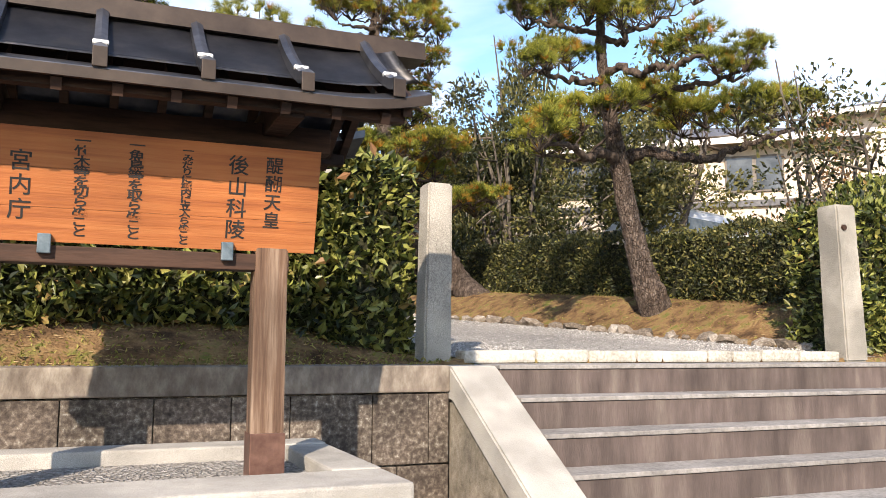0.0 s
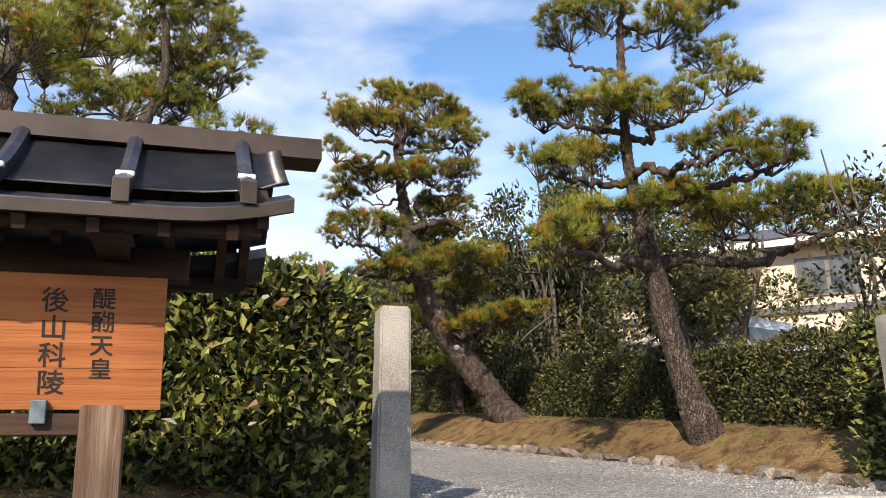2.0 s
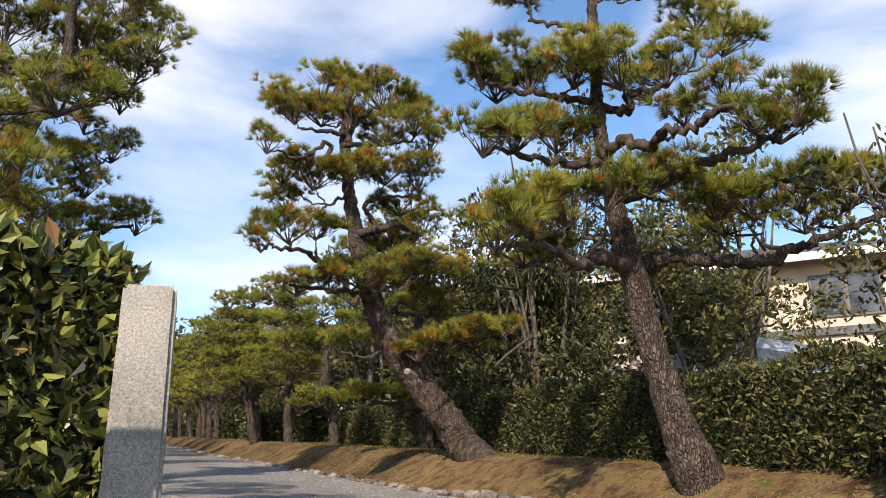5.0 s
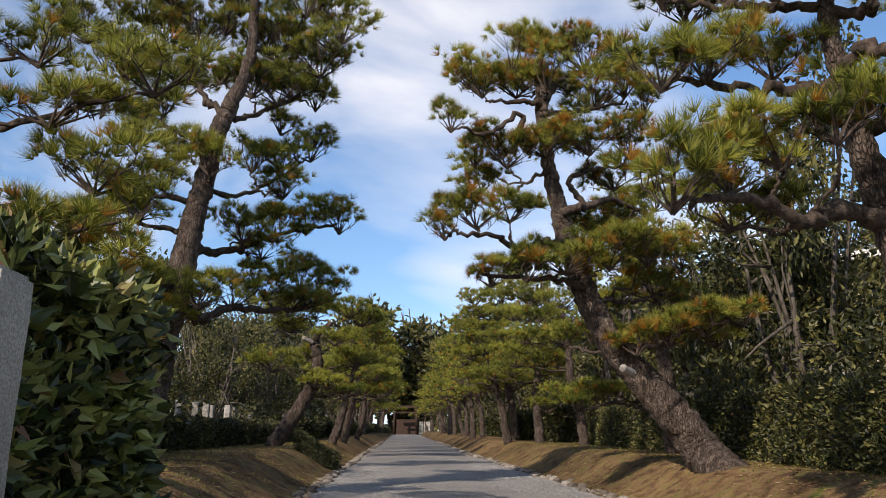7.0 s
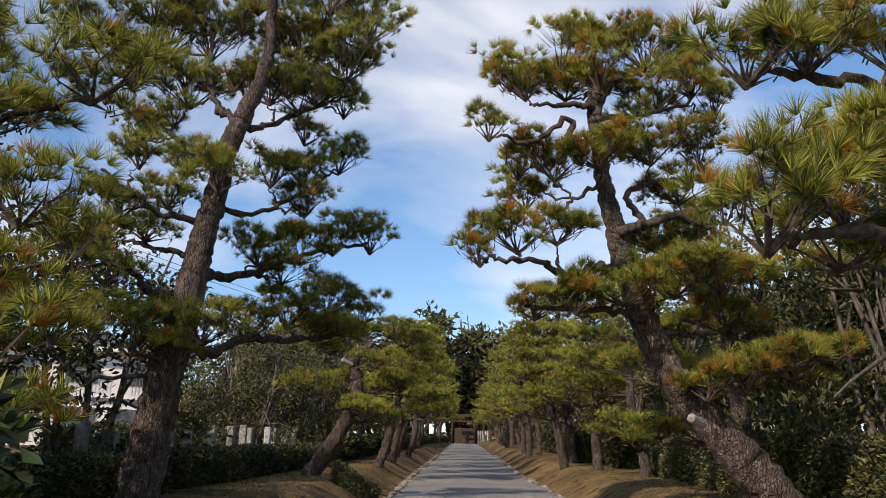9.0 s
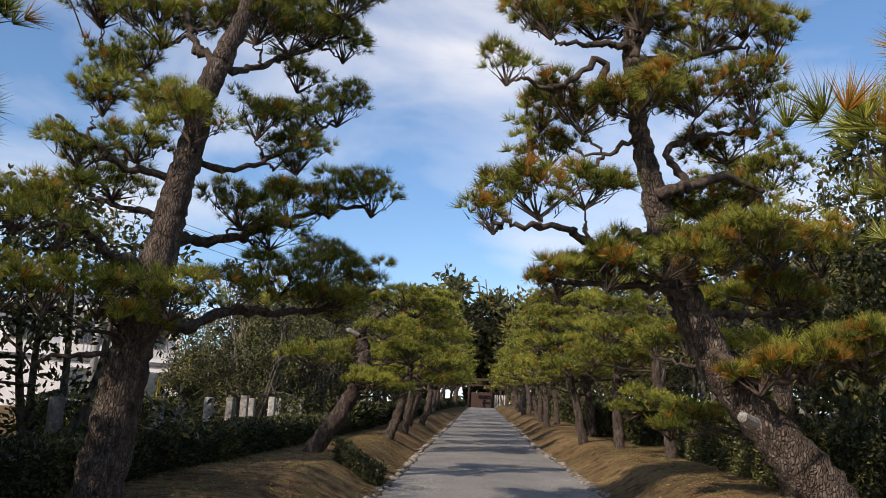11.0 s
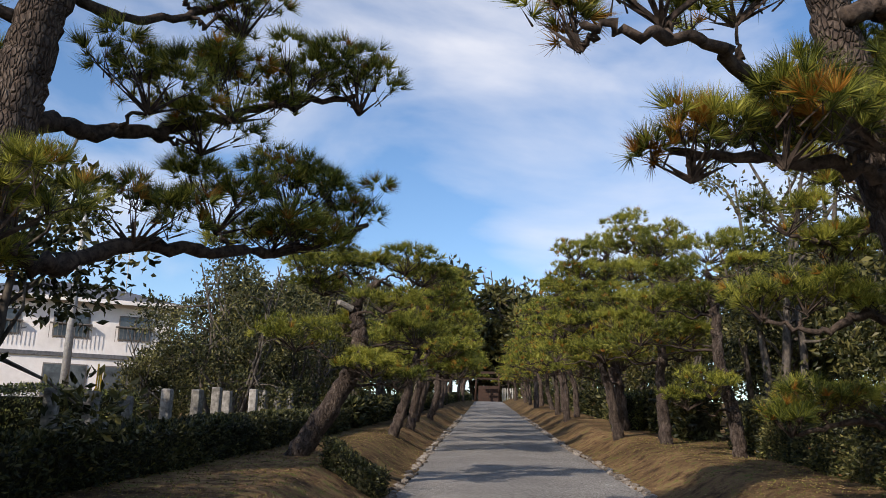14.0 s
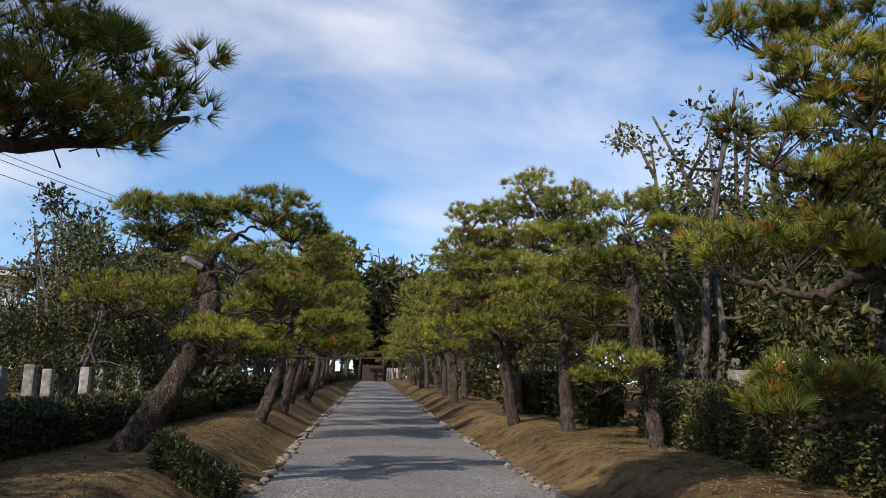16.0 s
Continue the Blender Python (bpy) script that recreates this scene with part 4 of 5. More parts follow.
LEANING_PINE_LIMBS = [
    [(4.54, 13.4, 3.58, 0.06), (4.23, 13.1, 3.45, 0.052), (3.94, 12.9, 3.35, 0.044), (3.72, 12.6, 3.4, 0.036), (3.4, 12.4, 3.37, 0.028), (3.15, 12.3, 3.37, 0.02)],
    [(4.52, 13.4, 3.94, 0.075), (4.8, 13.5, 4.05, 0.06), (5.18, 13.7, 4.19, 0.045), (5.54, 13.9, 4.13, 0.03)],
    [(4.8, 13.5, 4.05, 0.05), (4.64, 13.6, 4.42, 0.04), (5.01, 13.8, 4.65, 0.03), (5.5, 14, 4.75, 0.02)],
    [(4.39, 13.4, 4.48, 0.03), (4.08, 13.3, 4.29, 0.022), (3.87, 13.2, 4.04, 0.015)],
    [(4.32, 13.3, 5.02, 0.05), (4.03, 13.1, 4.78, 0.043), (4, 13, 5.06, 0.035), (3.62, 12.9, 4.74, 0.028), (3.34, 12.7, 4.75, 0.02)],
    [(4.31, 13.3, 5.22, 0.055), (4.48, 13.4, 5.63, 0.04), (4.7, 13.6, 5.9, 0.025)],
    [(4.31, 13.3, 5.19, 0.05), (4.92, 13.6, 5.38, 0.035), (5.39, 13.8, 5.6, 0.02)],
    [(4.28, 13.3, 5.32, 0.045), (3.98, 13.2, 5.31, 0.033), (3.65, 13, 5.21, 0.02)],
    [(4.75, 13.5, 3.04, 0.05), (4.39, 13.2, 3.06, 0.04), (3.94, 13, 3.04, 0.03), (3.55, 12.9, 3.05, 0.02)],
    [(4.94, 13.6, 2.62, 0.05), (5.36, 13.4, 2.31, 0.04), (5.78, 13.3, 2.44, 0.03), (6.37, 13.3, 2.58, 0.02)],
    [(4.82, 13.6, 2.94, 0.05), (5.32, 13.9, 2.96, 0.035), (5.86, 14.2, 3.12, 0.02)],
]
LEANING_PINE_TOP = [
     (3.56, 13.1, 5.61, 0.43, 0.3), (3.93, 13.3, 6.05, 0.44, 0.34), (4.34, 13.1, 5.68, 0.36, 0.3), (4.89, 13.6, 6.18, 0.48, 0.32),
      (5.42, 13.8, 5.98, 0.48, 0.35), (5.01, 13.7, 5.66, 0.51, 0.24), (5.66, 13.9, 5.64, 0.32, 0.26), (3.19, 12.8, 4.95, 0.22, 0.22),
      (4, 13.7, 5.8, 0.45, 0.21)]
LEANING_PINE_MID = [
     (3.46, 13.6, 4.8, 0.28, 0.19), (3.85, 13.2, 4.67, 0.42, 0.24), (4.32, 13.1, 4.77, 0.41, 0.25), (4.88, 13.4, 4.92, 0.45, 0.25),
      (5.43, 13.7, 4.97, 0.37, 0.25), (5.27, 14.1, 4.66, 0.38, 0.19), (3.55, 13.8, 4.51, 0.32, 0.19), (3.14, 12.4, 3.48, 0.22, 0.18),
      (3.48, 12.5, 3.65, 0.37, 0.2), (3.86, 12.9, 3.82, 0.31, 0.17), (5.14, 14.3, 4.08, 0.48, 0.18)]
LEANING_PINE_LOW = [
     (3.64, 12.9, 3.05, 0.27, 0.15), (4.04, 12.9, 3.14, 0.38, 0.19), (4.49, 13, 3.27, 0.41, 0.21), (5.01, 13.2, 3.4, 0.42, 0.23),
      (5.49, 13.4, 3.48, 0.43, 0.23), (5.95, 13.7, 3.47, 0.29, 0.21), (5.75, 14.2, 3.18, 0.46, 0.2), (5.29, 13.3, 2.35, 0.3, 0.16),
      (5.67, 13.3, 2.47, 0.38, 0.19), (6.11, 13.3, 2.61, 0.41, 0.21), (6.52, 13.4, 2.71, 0.33, 0.19), (6.32, 13.7, 2.47, 0.34, 0.14)]
pine("trained pine with a strongly leaning trunk and rust-tinged cushions",
     [(6.22, 13.62, 0.95, 0.27), (6.07, 13.9, 1.21, 0.258), (5.74, 13.84, 1.64, 0.238), (5.44, 13.79, 1.99, 0.206), (5.12, 13.74, 2.35, 0.185),
      (4.88, 13.68, 2.8, 0.175), (4.72, 13.63, 3.21, 0.159), (4.56, 13.57, 3.72, 0.137), (4.46, 13.52, 4.17, 0.114), (4.38, 13.46, 4.54, 0.097),
      (4.33, 13.41, 5.04, 0.086), (4.28, 13.36, 5.38, 0.074), (4.36, 13.3, 5.86, 0.05)],
     LEANING_PINE_TOP + LEANING_PINE_MID + LEANING_PINE_LOW, 22, density=235, count=48, width=0.0052, autumn=0.30, limbs=LEANING_PINE_LIMBS, grow=1.32,
     cut=((5.18, 12.98, 1.95), (5.05, 12.83, 1.99), 0.045))
DARK_PINE_LIMBS = [
    [(-0.08, 13.3, 3.02, 0.075), (-0.17, 13, 3.19, 0.064), (-0.24, 12.8, 3.18, 0.052), (-0.33, 12.6, 3.33, 0.041), (-0.47, 12.4, 3.35, 0.03)],
    [(-0.04, 13.3, 3.7, 0.045), (-0.52, 13.5, 3.83, 0.033), (-1.02, 13.6, 3.96, 0.02)],
    [(0.02, 13.3, 4.05, 0.05), (-0.34, 13, 4.09, 0.04), (-0.54, 12.8, 4.24, 0.03), (-0.81, 12.6, 4.42, 0.02)],
    [(0.22, 13.3, 4.91, 0.05), (-0.22, 13.4, 5, 0.04), (-0.56, 13.5, 5.22, 0.03), (-1.05, 13.6, 5.5, 0.02)],
    [(0.36, 13.3, 5.25, 0.06), (0.03, 13.4, 5.48, 0.05), (-0.16, 13.5, 6.05, 0.04), (-0.16, 13.6, 6.71, 0.03)],
    [(0.03, 13.3, 2.78, 0.085), (0.14, 13.6, 2.66, 0.073), (0.29, 14.2, 2.94, 0.061), (0.69, 14.9, 3.06, 0.049), (1.09, 15.6, 3.26, 0.037), (1.45, 16, 3.54, 0.025)],
    [(0.02, 13.3, 3.45, 0.07), (0.23, 14, 3.63, 0.059), (0.5, 14.6, 3.92, 0.048), (0.94, 15, 4.25, 0.036), (1.46, 15.3, 4.41, 0.025)],
    [(0.15, 13.3, 4.31, 0.05), (0.37, 13.8, 4.31, 0.04), (0.71, 14.4, 4.73, 0.03), (1.03, 15, 5.33, 0.02)],
    [(0.33, 13.3, 5.15, 0.05), (0.55, 13.8, 5.44, 0.04), (0.91, 14.4, 5.94, 0.03), (1.25, 14.8, 6.28, 0.02)],
    [(0.63, 13.3, 6.13, 0.05), (0.89, 13.8, 6.4, 0.035), (1.29, 14.4, 7.04, 0.02)],
]
DARK_PINE_RIGHT = [
     (1.31, 15.9, 3.67, 0.34, 0.31), (0.93, 15.5, 3.77, 0.45, 0.31), (0.59, 14.9, 3.45, 0.42, 0.27), (0.86, 15.3, 3.28, 0.51, 0.16),
      (0.34, 14.2, 3.14, 0.39, 0.23), (1.5, 15.3, 4.52, 0.36, 0.28), (1.11, 14.9, 4.37, 0.39, 0.25), (0.77, 14.6, 4.14, 0.42, 0.22),
      (0.5, 13.9, 3.94, 0.39, 0.23), (1.09, 15, 5.52, 0.39, 0.28), (0.77, 14.6, 5.18, 0.36, 0.25), (0.53, 14, 4.94, 0.37, 0.24),
      (0.86, 14.4, 4.65, 0.38, 0.19), (0.6, 14.5, 3.82, 0.34, 0.17)]
DARK_PINE_UP = [
     (1.17, 14.8, 6.2, 0.33, 0.26), (0.89, 14.4, 6.25, 0.43, 0.3), (0.58, 13.6, 5.85, 0.4, 0.27), (0.76, 14.5, 5.67, 0.32, 0.22),
      (1.35, 14.8, 7.23, 0.34, 0.34), (0.98, 14.4, 7.22, 0.41, 0.37), (0.71, 13.9, 6.62, 0.35, 0.28), (0.19, 13.5, 6.71, 0.3, 0.27),
      (1.12, 14.6, 6.67, 0.33, 0.22), (0.19, 13.5, 5.96, 0.3, 0.23), (0.84, 14.2, 7.86, 0.52, 0.37), (0.32, 13.5, 7.64, 0.55, 0.38),
      (1.36, 14.6, 7.84, 0.38, 0.34), (0.46, 13.3, 8.38, 0.62, 0.42), (1.09, 13.9, 8.56, 0.51, 0.36), (-0.17, 13.1, 7.62, 0.54, 0.34),
      (-0.47, 13.3, 7.07, 0.41, 0.3)]
DARK_PINE_LEFT = [
     (-0.56, 13.6, 5.49, 0.3, 0.15), (-0.87, 13.5, 5.3, 0.36, 0.23), (-0.27, 13.4, 4.86, 0.35, 0.2), (-0.61, 13, 4.77, 0.34, 0.2),
      (0.31, 13, 4.49, 0.36, 0.21), (-0.28, 13.1, 4.35, 0.37, 0.2), (-0.63, 12.8, 4.18, 0.33, 0.23), (-0.69, 13.5, 4.09, 0.38, 0.19),
      (-0.76, 12.7, 3.72, 0.35, 0.23), (-0.49, 12.4, 3.28, 0.27, 0.16), (-0.99, 12.5, 3.54, 0.34, 0.25), (0.37, 12.8, 2.86, 0.34, 0.24),
      (-0.28, 12.8, 2.86, 0.34, 0.25), (-0.6, 12.5, 2.85, 0.33, 0.27), (-1.12, 12.6, 2.87, 0.34, 0.28), (-0.04, 13, 2.61, 0.34, 0.2),
      (-0.76, 13.6, 6.58, 0.41, 0.31), (-1.03, 13.4, 6.1, 0.4, 0.3), (-0.48, 13.6, 6.04, 0.3, 0.2)]
DARK_PINE_CROWN = [
     (-1.54, 13.3, 6.64, 0.57, 0.41), (-0.91, 13.5, 7.02, 0.59, 0.42), (-0.2, 13.6, 6.55, 0.52, 0.39), (0.37, 13.5, 7.15, 0.52, 0.44),
      (0.83, 13.8, 6.59, 0.53, 0.4), (1.22, 13.6, 7.17, 0.49, 0.45), (1.4, 13.9, 6.36, 0.5, 0.36), (0.87, 13.8, 5.87, 0.53, 0.31),
      (-1.06, 13.5, 6.08, 0.5, 0.33), (1.65, 14, 6.94, 0.41, 0.37), (-0.34, 13.5, 5.8, 0.5, 0.29)]
pine("tall dark pine with a straight trunk and drooping lower boughs",
     [(-0.39, 13.3, 0.74, 0.269), (-0.32, 13.3, 1.34, 0.239), (-0.24, 13.3, 1.95, 0.221), (-0.16, 13.3, 2.54, 0.207), (-0.06, 13.3, 3.02, 0.192),
      (0.01, 13.3, 3.51, 0.17), (0.07, 13.3, 3.96, 0.154), (0.16, 13.3, 4.38, 0.137), (0.24, 13.3, 4.91, 0.126), (0.36, 13.3, 5.25, 0.121),
      (0.55, 13.3, 5.74, 0.09), (0.62, 13.3, 6.28, 0.072), (0.59, 13.3, 6.8, 0.066), (0.45, 13.3, 7.73, 0.048), (0.4, 13.3, 8.71, 0.028)],
     DARK_PINE_RIGHT + DARK_PINE_UP + DARK_PINE_LEFT + DARK_PINE_CROWN, 23, density=225, count=42, width=0.005, autumn=0.10, limbs=DARK_PINE_LIMBS, grow=1.26)
pine("pine with a thick slanting trunk and broad flat head",
     [(-0.83, 21.70, 1.46, 0.20), (-0.25, 21.70, 2.40, 0.165), (0.02, 21.69, 2.92, 0.145), (0.08, 21.69, 3.41, 0.125), (0.01, 21.69, 3.82, 0.10), (0.33, 21.69, 4.15, 0.06)],
     [(-0.59, 21.70, 4.33, 0.52, 0.2), (-0.06, 21.99, 4.48, 0.43, 0.16), (0.77, 21.49, 4.40, 0.5, 0.17), (0.98, 21.89, 4.28, 0.43, 0.16),
      (-0.60, 22.00, 4.16, 0.5, 0.16), (0.49, 21.39, 3.80, 0.45, 0.18), (-0.83, 21.50, 3.28, 0.56, 0.21), (-0.36, 22.10, 3.53, 0.42, 0.18),
      (0.39, 21.29, 2.88, 0.47, 0.2), (0.88, 21.99, 3.40, 0.46, 0.18), (0.63, 22.09, 2.73, 0.4, 0.18)], 25, density=170, count=30, width=0.008, autumn=0.03,
     cut=((-0.03, 21.60, 3.73), (-0.20, 21.48, 3.81), 0.05))
# a pine beside the hedge whose trunk stays out of sight, boughs over the entrance
pine("dark pine with long low boughs near the entrance",
     [(-0.75, 8.9, 0.55, 0.17), (-0.65, 8.85, 1.6, 0.15), (-0.55, 8.8, 2.6, 0.13), (-0.6, 8.8, 3.6, 0.10), (-0.5, 8.8, 4.6, 0.06)],
     [(1.4, 8.52, 3.32, 0.36, 0.18), (0.75, 8.5, 3.1, 0.4, 0.18), (1.0, 8.7, 2.73, 0.38, 0.2), (0.85, 8.6, 2.23, 0.38, 0.2), (1.3, 8.7, 2.5, 0.24, 0.14), (0.45, 8.8, 3.7, 0.36, 0.19),
      (1.1, 8.5, 1.95, 0.32, 0.17), (1.2, 8.5, 1.6, 0.26, 0.15), (-0.6, 8.6, 4.0, 0.55, 0.25), (0.0, 8.9, 4.4, 0.5, 0.22), (-0.8, 8.9, 4.9, 0.5, 0.28), (-1.3, 8.7, 3.3, 0.45, 0.22), (0.1, 8.3, 2.5, 0.42, 0.22), (-0.5, 8.1, 2.8, 0.42, 0.22)],
     26, density=190, count=44, width=0.005, autumn=0.12)
pine("pine with layered cushions leaning over the bank",
     [(6.6, 17.6, 1.25, 0.16), (6.55, 17.5, 2.2, 0.14), (6.45, 17.4, 3.2, 0.11), (6.35, 17.4, 4.4, 0.08), (6.3, 17.4, 5.4, 0.05)],
     [(5.33, 17.4, 3.22, 0.40, 0.2), (4.95, 17.5, 3.15, 0.33, 0.18), (5.18, 17.3, 3.95, 0.32, 0.2), (5.65, 17.6, 3.68, 0.42, 0.22), (6.1, 17.5, 4.55, 0.46, 0.22),
      (5.5, 17.3, 4.45, 0.36, 0.2), (5.3, 17.6, 4.95, 0.36, 0.2), (5.85, 17.5, 4.95, 0.42, 0.22), (6.06, 17.3, 3.1, 0.42, 0.2), (5.85, 17.2, 4.2, 0.36, 0.18),
      (5.36, 17.3, 2.22, 0.36, 0.14), (5.96, 17.3, 2.2, 0.45, 0.16), (5.08, 17.2, 2.02, 0.30, 0.12), (6.5, 17.4, 5.5, 0.5, 0.25), (5.9, 17.6, 5.5, 0.4, 0.2), (6.7, 17.3, 3.7, 0.45, 0.2)],
     27, density=230, count=36, width=0.0065, autumn=0.10, limbs=[
         [(6.45, 17.4, 3.0, 0.07), (6.1, 17.3, 2.95, 0.06), (5.75, 17.3, 3.0, 0.05), (5.45, 17.3, 2.85, 0.035), (5.0, 17.4, 2.95, 0.02)],
         [(6.4, 17.4, 3.9, 0.06), (6.0, 17.4, 3.85, 0.05), (5.6, 17.4, 3.7, 0.035), (5.2, 17.3, 3.75, 0.02)],
         [(6.35, 17.4, 4.5, 0.05), (5.9, 17.4, 4.4, 0.04), (5.5, 17.4, 4.55, 0.025), (5.3, 17.5, 4.75, 0.015)],
         [(6.58, 17.5, 2.0, 0.06), (6.2, 17.3, 1.95, 0.05), (5.7, 17.25, 2.05, 0.035), (5.15, 17.2, 1.92, 0.02)]])
pine("spreading pine with wide layered cushions and one low skirt",
     [(5.99, 24.0, 1.62, 0.13), (5.88, 24.0, 2.52, 0.12), (5.7, 24.0, 3.3, 0.105), (5.67, 24.0, 4.1, 0.09), (5.56, 24.0, 4.8, 0.06)],
     [(5.6, 24.0, 5.15, 0.62, 0.22), (6.16, 24.4, 5.4, 0.42, 0.18), (4.97, 23.71, 4.74, 0.55, 0.2), (5.98, 23.6, 4.83, 0.46, 0.2), (5.51, 24.2, 4.3, 0.66, 0.22), (4.62, 23.71, 4.24, 0.55, 0.22),
      (4.4, 23.81, 3.71, 0.48, 0.22), (5.12, 24.3, 3.76, 0.52, 0.2), (5.46, 23.5, 2.86, 0.5, 0.24), (5.12, 23.7, 2.62, 0.42, 0.18)], 28, density=140, count=26, width=0.009, autumn=0.03)
pine("tall pine with a narrow tiered head",
     [(4.84, 33.4, 2.15, 0.16), (4.7, 33.3, 3.4, 0.14), (4.4, 33.0, 4.8, 0.11), (4.3, 32.6, 6.2, 0.08), (4.36, 32.3, 7.1, 0.05)],
     [(4.36, 32.2, 7.2, 0.62, 0.36), (3.88, 31.9, 6.4, 0.56, 0.3), (4.68, 32.5, 6.35, 0.66, 0.3), (3.58, 32.41, 5.8, 0.56, 0.3), (3.25, 32.01, 5.17, 0.55, 0.28), (4.31, 31.9, 5.39, 0.64, 0.3),
      (5.04, 32.5, 5.24, 0.56, 0.28), (3.94, 32.2, 4.62, 0.65, 0.28), (3.55, 31.91, 3.9, 0.62, 0.26), (4.66, 31.9, 4.07, 0.58, 0.26)], 29, density=110, count=22, width=0.012, length=0.15, autumn=0.03)


# ---- the avenue beyond ----
def avenue_pine(x, y, toward, height, seed, far, label):
    """A pine of the avenue, leaning over the path (toward: +1 or -1 along x)."""
    rng = np.random.default_rng(seed)
    z = gz(x, y)
    lean = toward * rng.uniform(0.05, 0.28)
    top = height * 0.86
    tr = [(x, y, z + 0.05, 0.15)]
    for f in (0.25, 0.5, 0.75, 1.0):
        tr.append((x + lean * top * f * (1.2 - 0.5 * f) + rng.normal() * 0.08, y + rng.normal() * 0.08, z + top * f, 0.15 * (1 - 0.7 * f)))
    pads = []
    for lay, f in enumerate(np.linspace(0.44, 1.0, 6)):
        cx = x + lean * top * f * (1.2 - 0.5 * f)
        reach = 1.15 * (1 - 0.55 * (f - 0.44) / 0.56)
        k = 4 if lay < 3 else 3
        a0 = rng.uniform(0, 6.28)
        for q in range(k):
            a = a0 + 6.28 * q / k + rng.normal() * 0.25
            rr = reach * rng.uniform(0.55, 1.0)
            pads.append((cx + rr * math.cos(a) + toward * 0.12, y + rr * math.sin(a), z + height * f + rng.normal() * 0.12, rng.uniform(0.46, 0.66) * (1.1 - 0.3 * f), rng.uniform(0.18, 0.24)))
    if far:
        return pine(label, tr, pads, seed, density=40, count=11, width=0.029, length=0.18, autumn=0.08, sides=8)
    return pine(label, tr, pads, seed, density=120, count=24, width=0.0105, length=0.14, autumn=0.08, sides=10)


LAB = "avenue pine with layered green cushions over the path"
left_xy = lambda y, off: (float(path_left(y)) - off, y)
right_xy = lambda y, off: (float(path_right(y)) + off, y)
avenue_pine(-0.72, 28.9, 1, 3.6, 41, False, "short upright pine with low cushions beside the path")
avenue_pine(*left_xy(33.0, 0.8), 1, 4.3, 42, False, LAB)
avenue_pine(-1.67, 41.0, 1, 4.6, 43, True, LAB)
avenue_pine(5.19, 27.3, -1, 4.5, 44, False, LAB)
avenue_pine(4.40, 29.8, -1, 4.4, 46, False, LAB)
avenue_pine(5.0, 37.5, -1, 5.0, 45, True, LAB)
m1 = avenue_pine(*left_xy(37.0, 1.0), 1, 4.6, 47, True, LAB)
m2 = avenue_pine(*right_xy(41.5, 0.9), -1, 4.8, 48, True, LAB)
m3 = avenue_pine(*right_xy(45.0, 1.6), -1, 5.4, 49, True, LAB)
rng = np.random.default_rng(5)
for k, y in enumerate(np.concatenate([np.arange(46, 80, 5.4), np.arange(83, 118, 8.5)])):
    for side in (-1, 1):
        src = (m1, m2, m3)[(k + (side > 0)) % 3]
        x, yy = left_xy(y, 1.0 + rng.uniform(-0.2, 0.8)) if side < 0 else right_xy(y + 2.0, 1.0 + rng.uniform(-0.2, 0.8))
        sc = rng.uniform(0.95, 1.3)
        turn = rng.uniform(-0.6, 0.6) + (math.pi if (src is m1) == (side > 0) else 0)
        copy_thing(src, Matrix.LocRotScale((x, yy, gz(x, yy)), Euler((0, 0, turn)), (sc, sc, sc)))

# ---- trees and shrubs behind the hedges ----
BUSH = "evergreen broadleaved tree with gaps in its crown"
t1 = shrub_tree("broadleaf_tree", BUSH, "tree", (9.0, 12.0), 3.6, 2.0, 61, 0.115, 5400)
t2 = shrub_tree("broadleaf_tree", BUSH, "tree", (8.6, 16.5), 4.2, 2.3, 62, 0.12, 5600)
t3 = shrub_tree("broadleaf_tree", "half-bare greyish shrub with pale branches", "tree", (-3.9, 26.6), 3.4, 1.7, 63, 0.085, 8000, 6, None, 0.45, 34)
t4 = shrub_tree("broadleaf_tree", "thin autumn shrub with rusty leaves", "tree", (10.5, 9.5), 2.9, 1.7, 64, 0.08, 6000, 5, M_LEAF_RUST, 0.55)
t5 = shrub_tree("broadleaf_tree", "slender tree with sparse shiny leaves at its top", "tree", (6.95, 25.6), 6.1, 2.0, 65, 0.12, 3600, 4)
t6 = shrub_tree("broadleaf_tree", "tall thin shrub beside the gate post", "tree", (8.2, 7.6), 2.9, 1.5, 66, 0.085, 6500, 5, None, 0.5)
# added left of the view to keep the sun off the left bank
t7 = shrub_tree("broadleaf_tree", "dense dark evergreen tree added for shade and backdrop", "tree", (-3.0, 10.4), 4.6, 2.6, 67, 0.15, 9500, 5, None, 0.0, 46)
rng = np.random.default_rng(12)
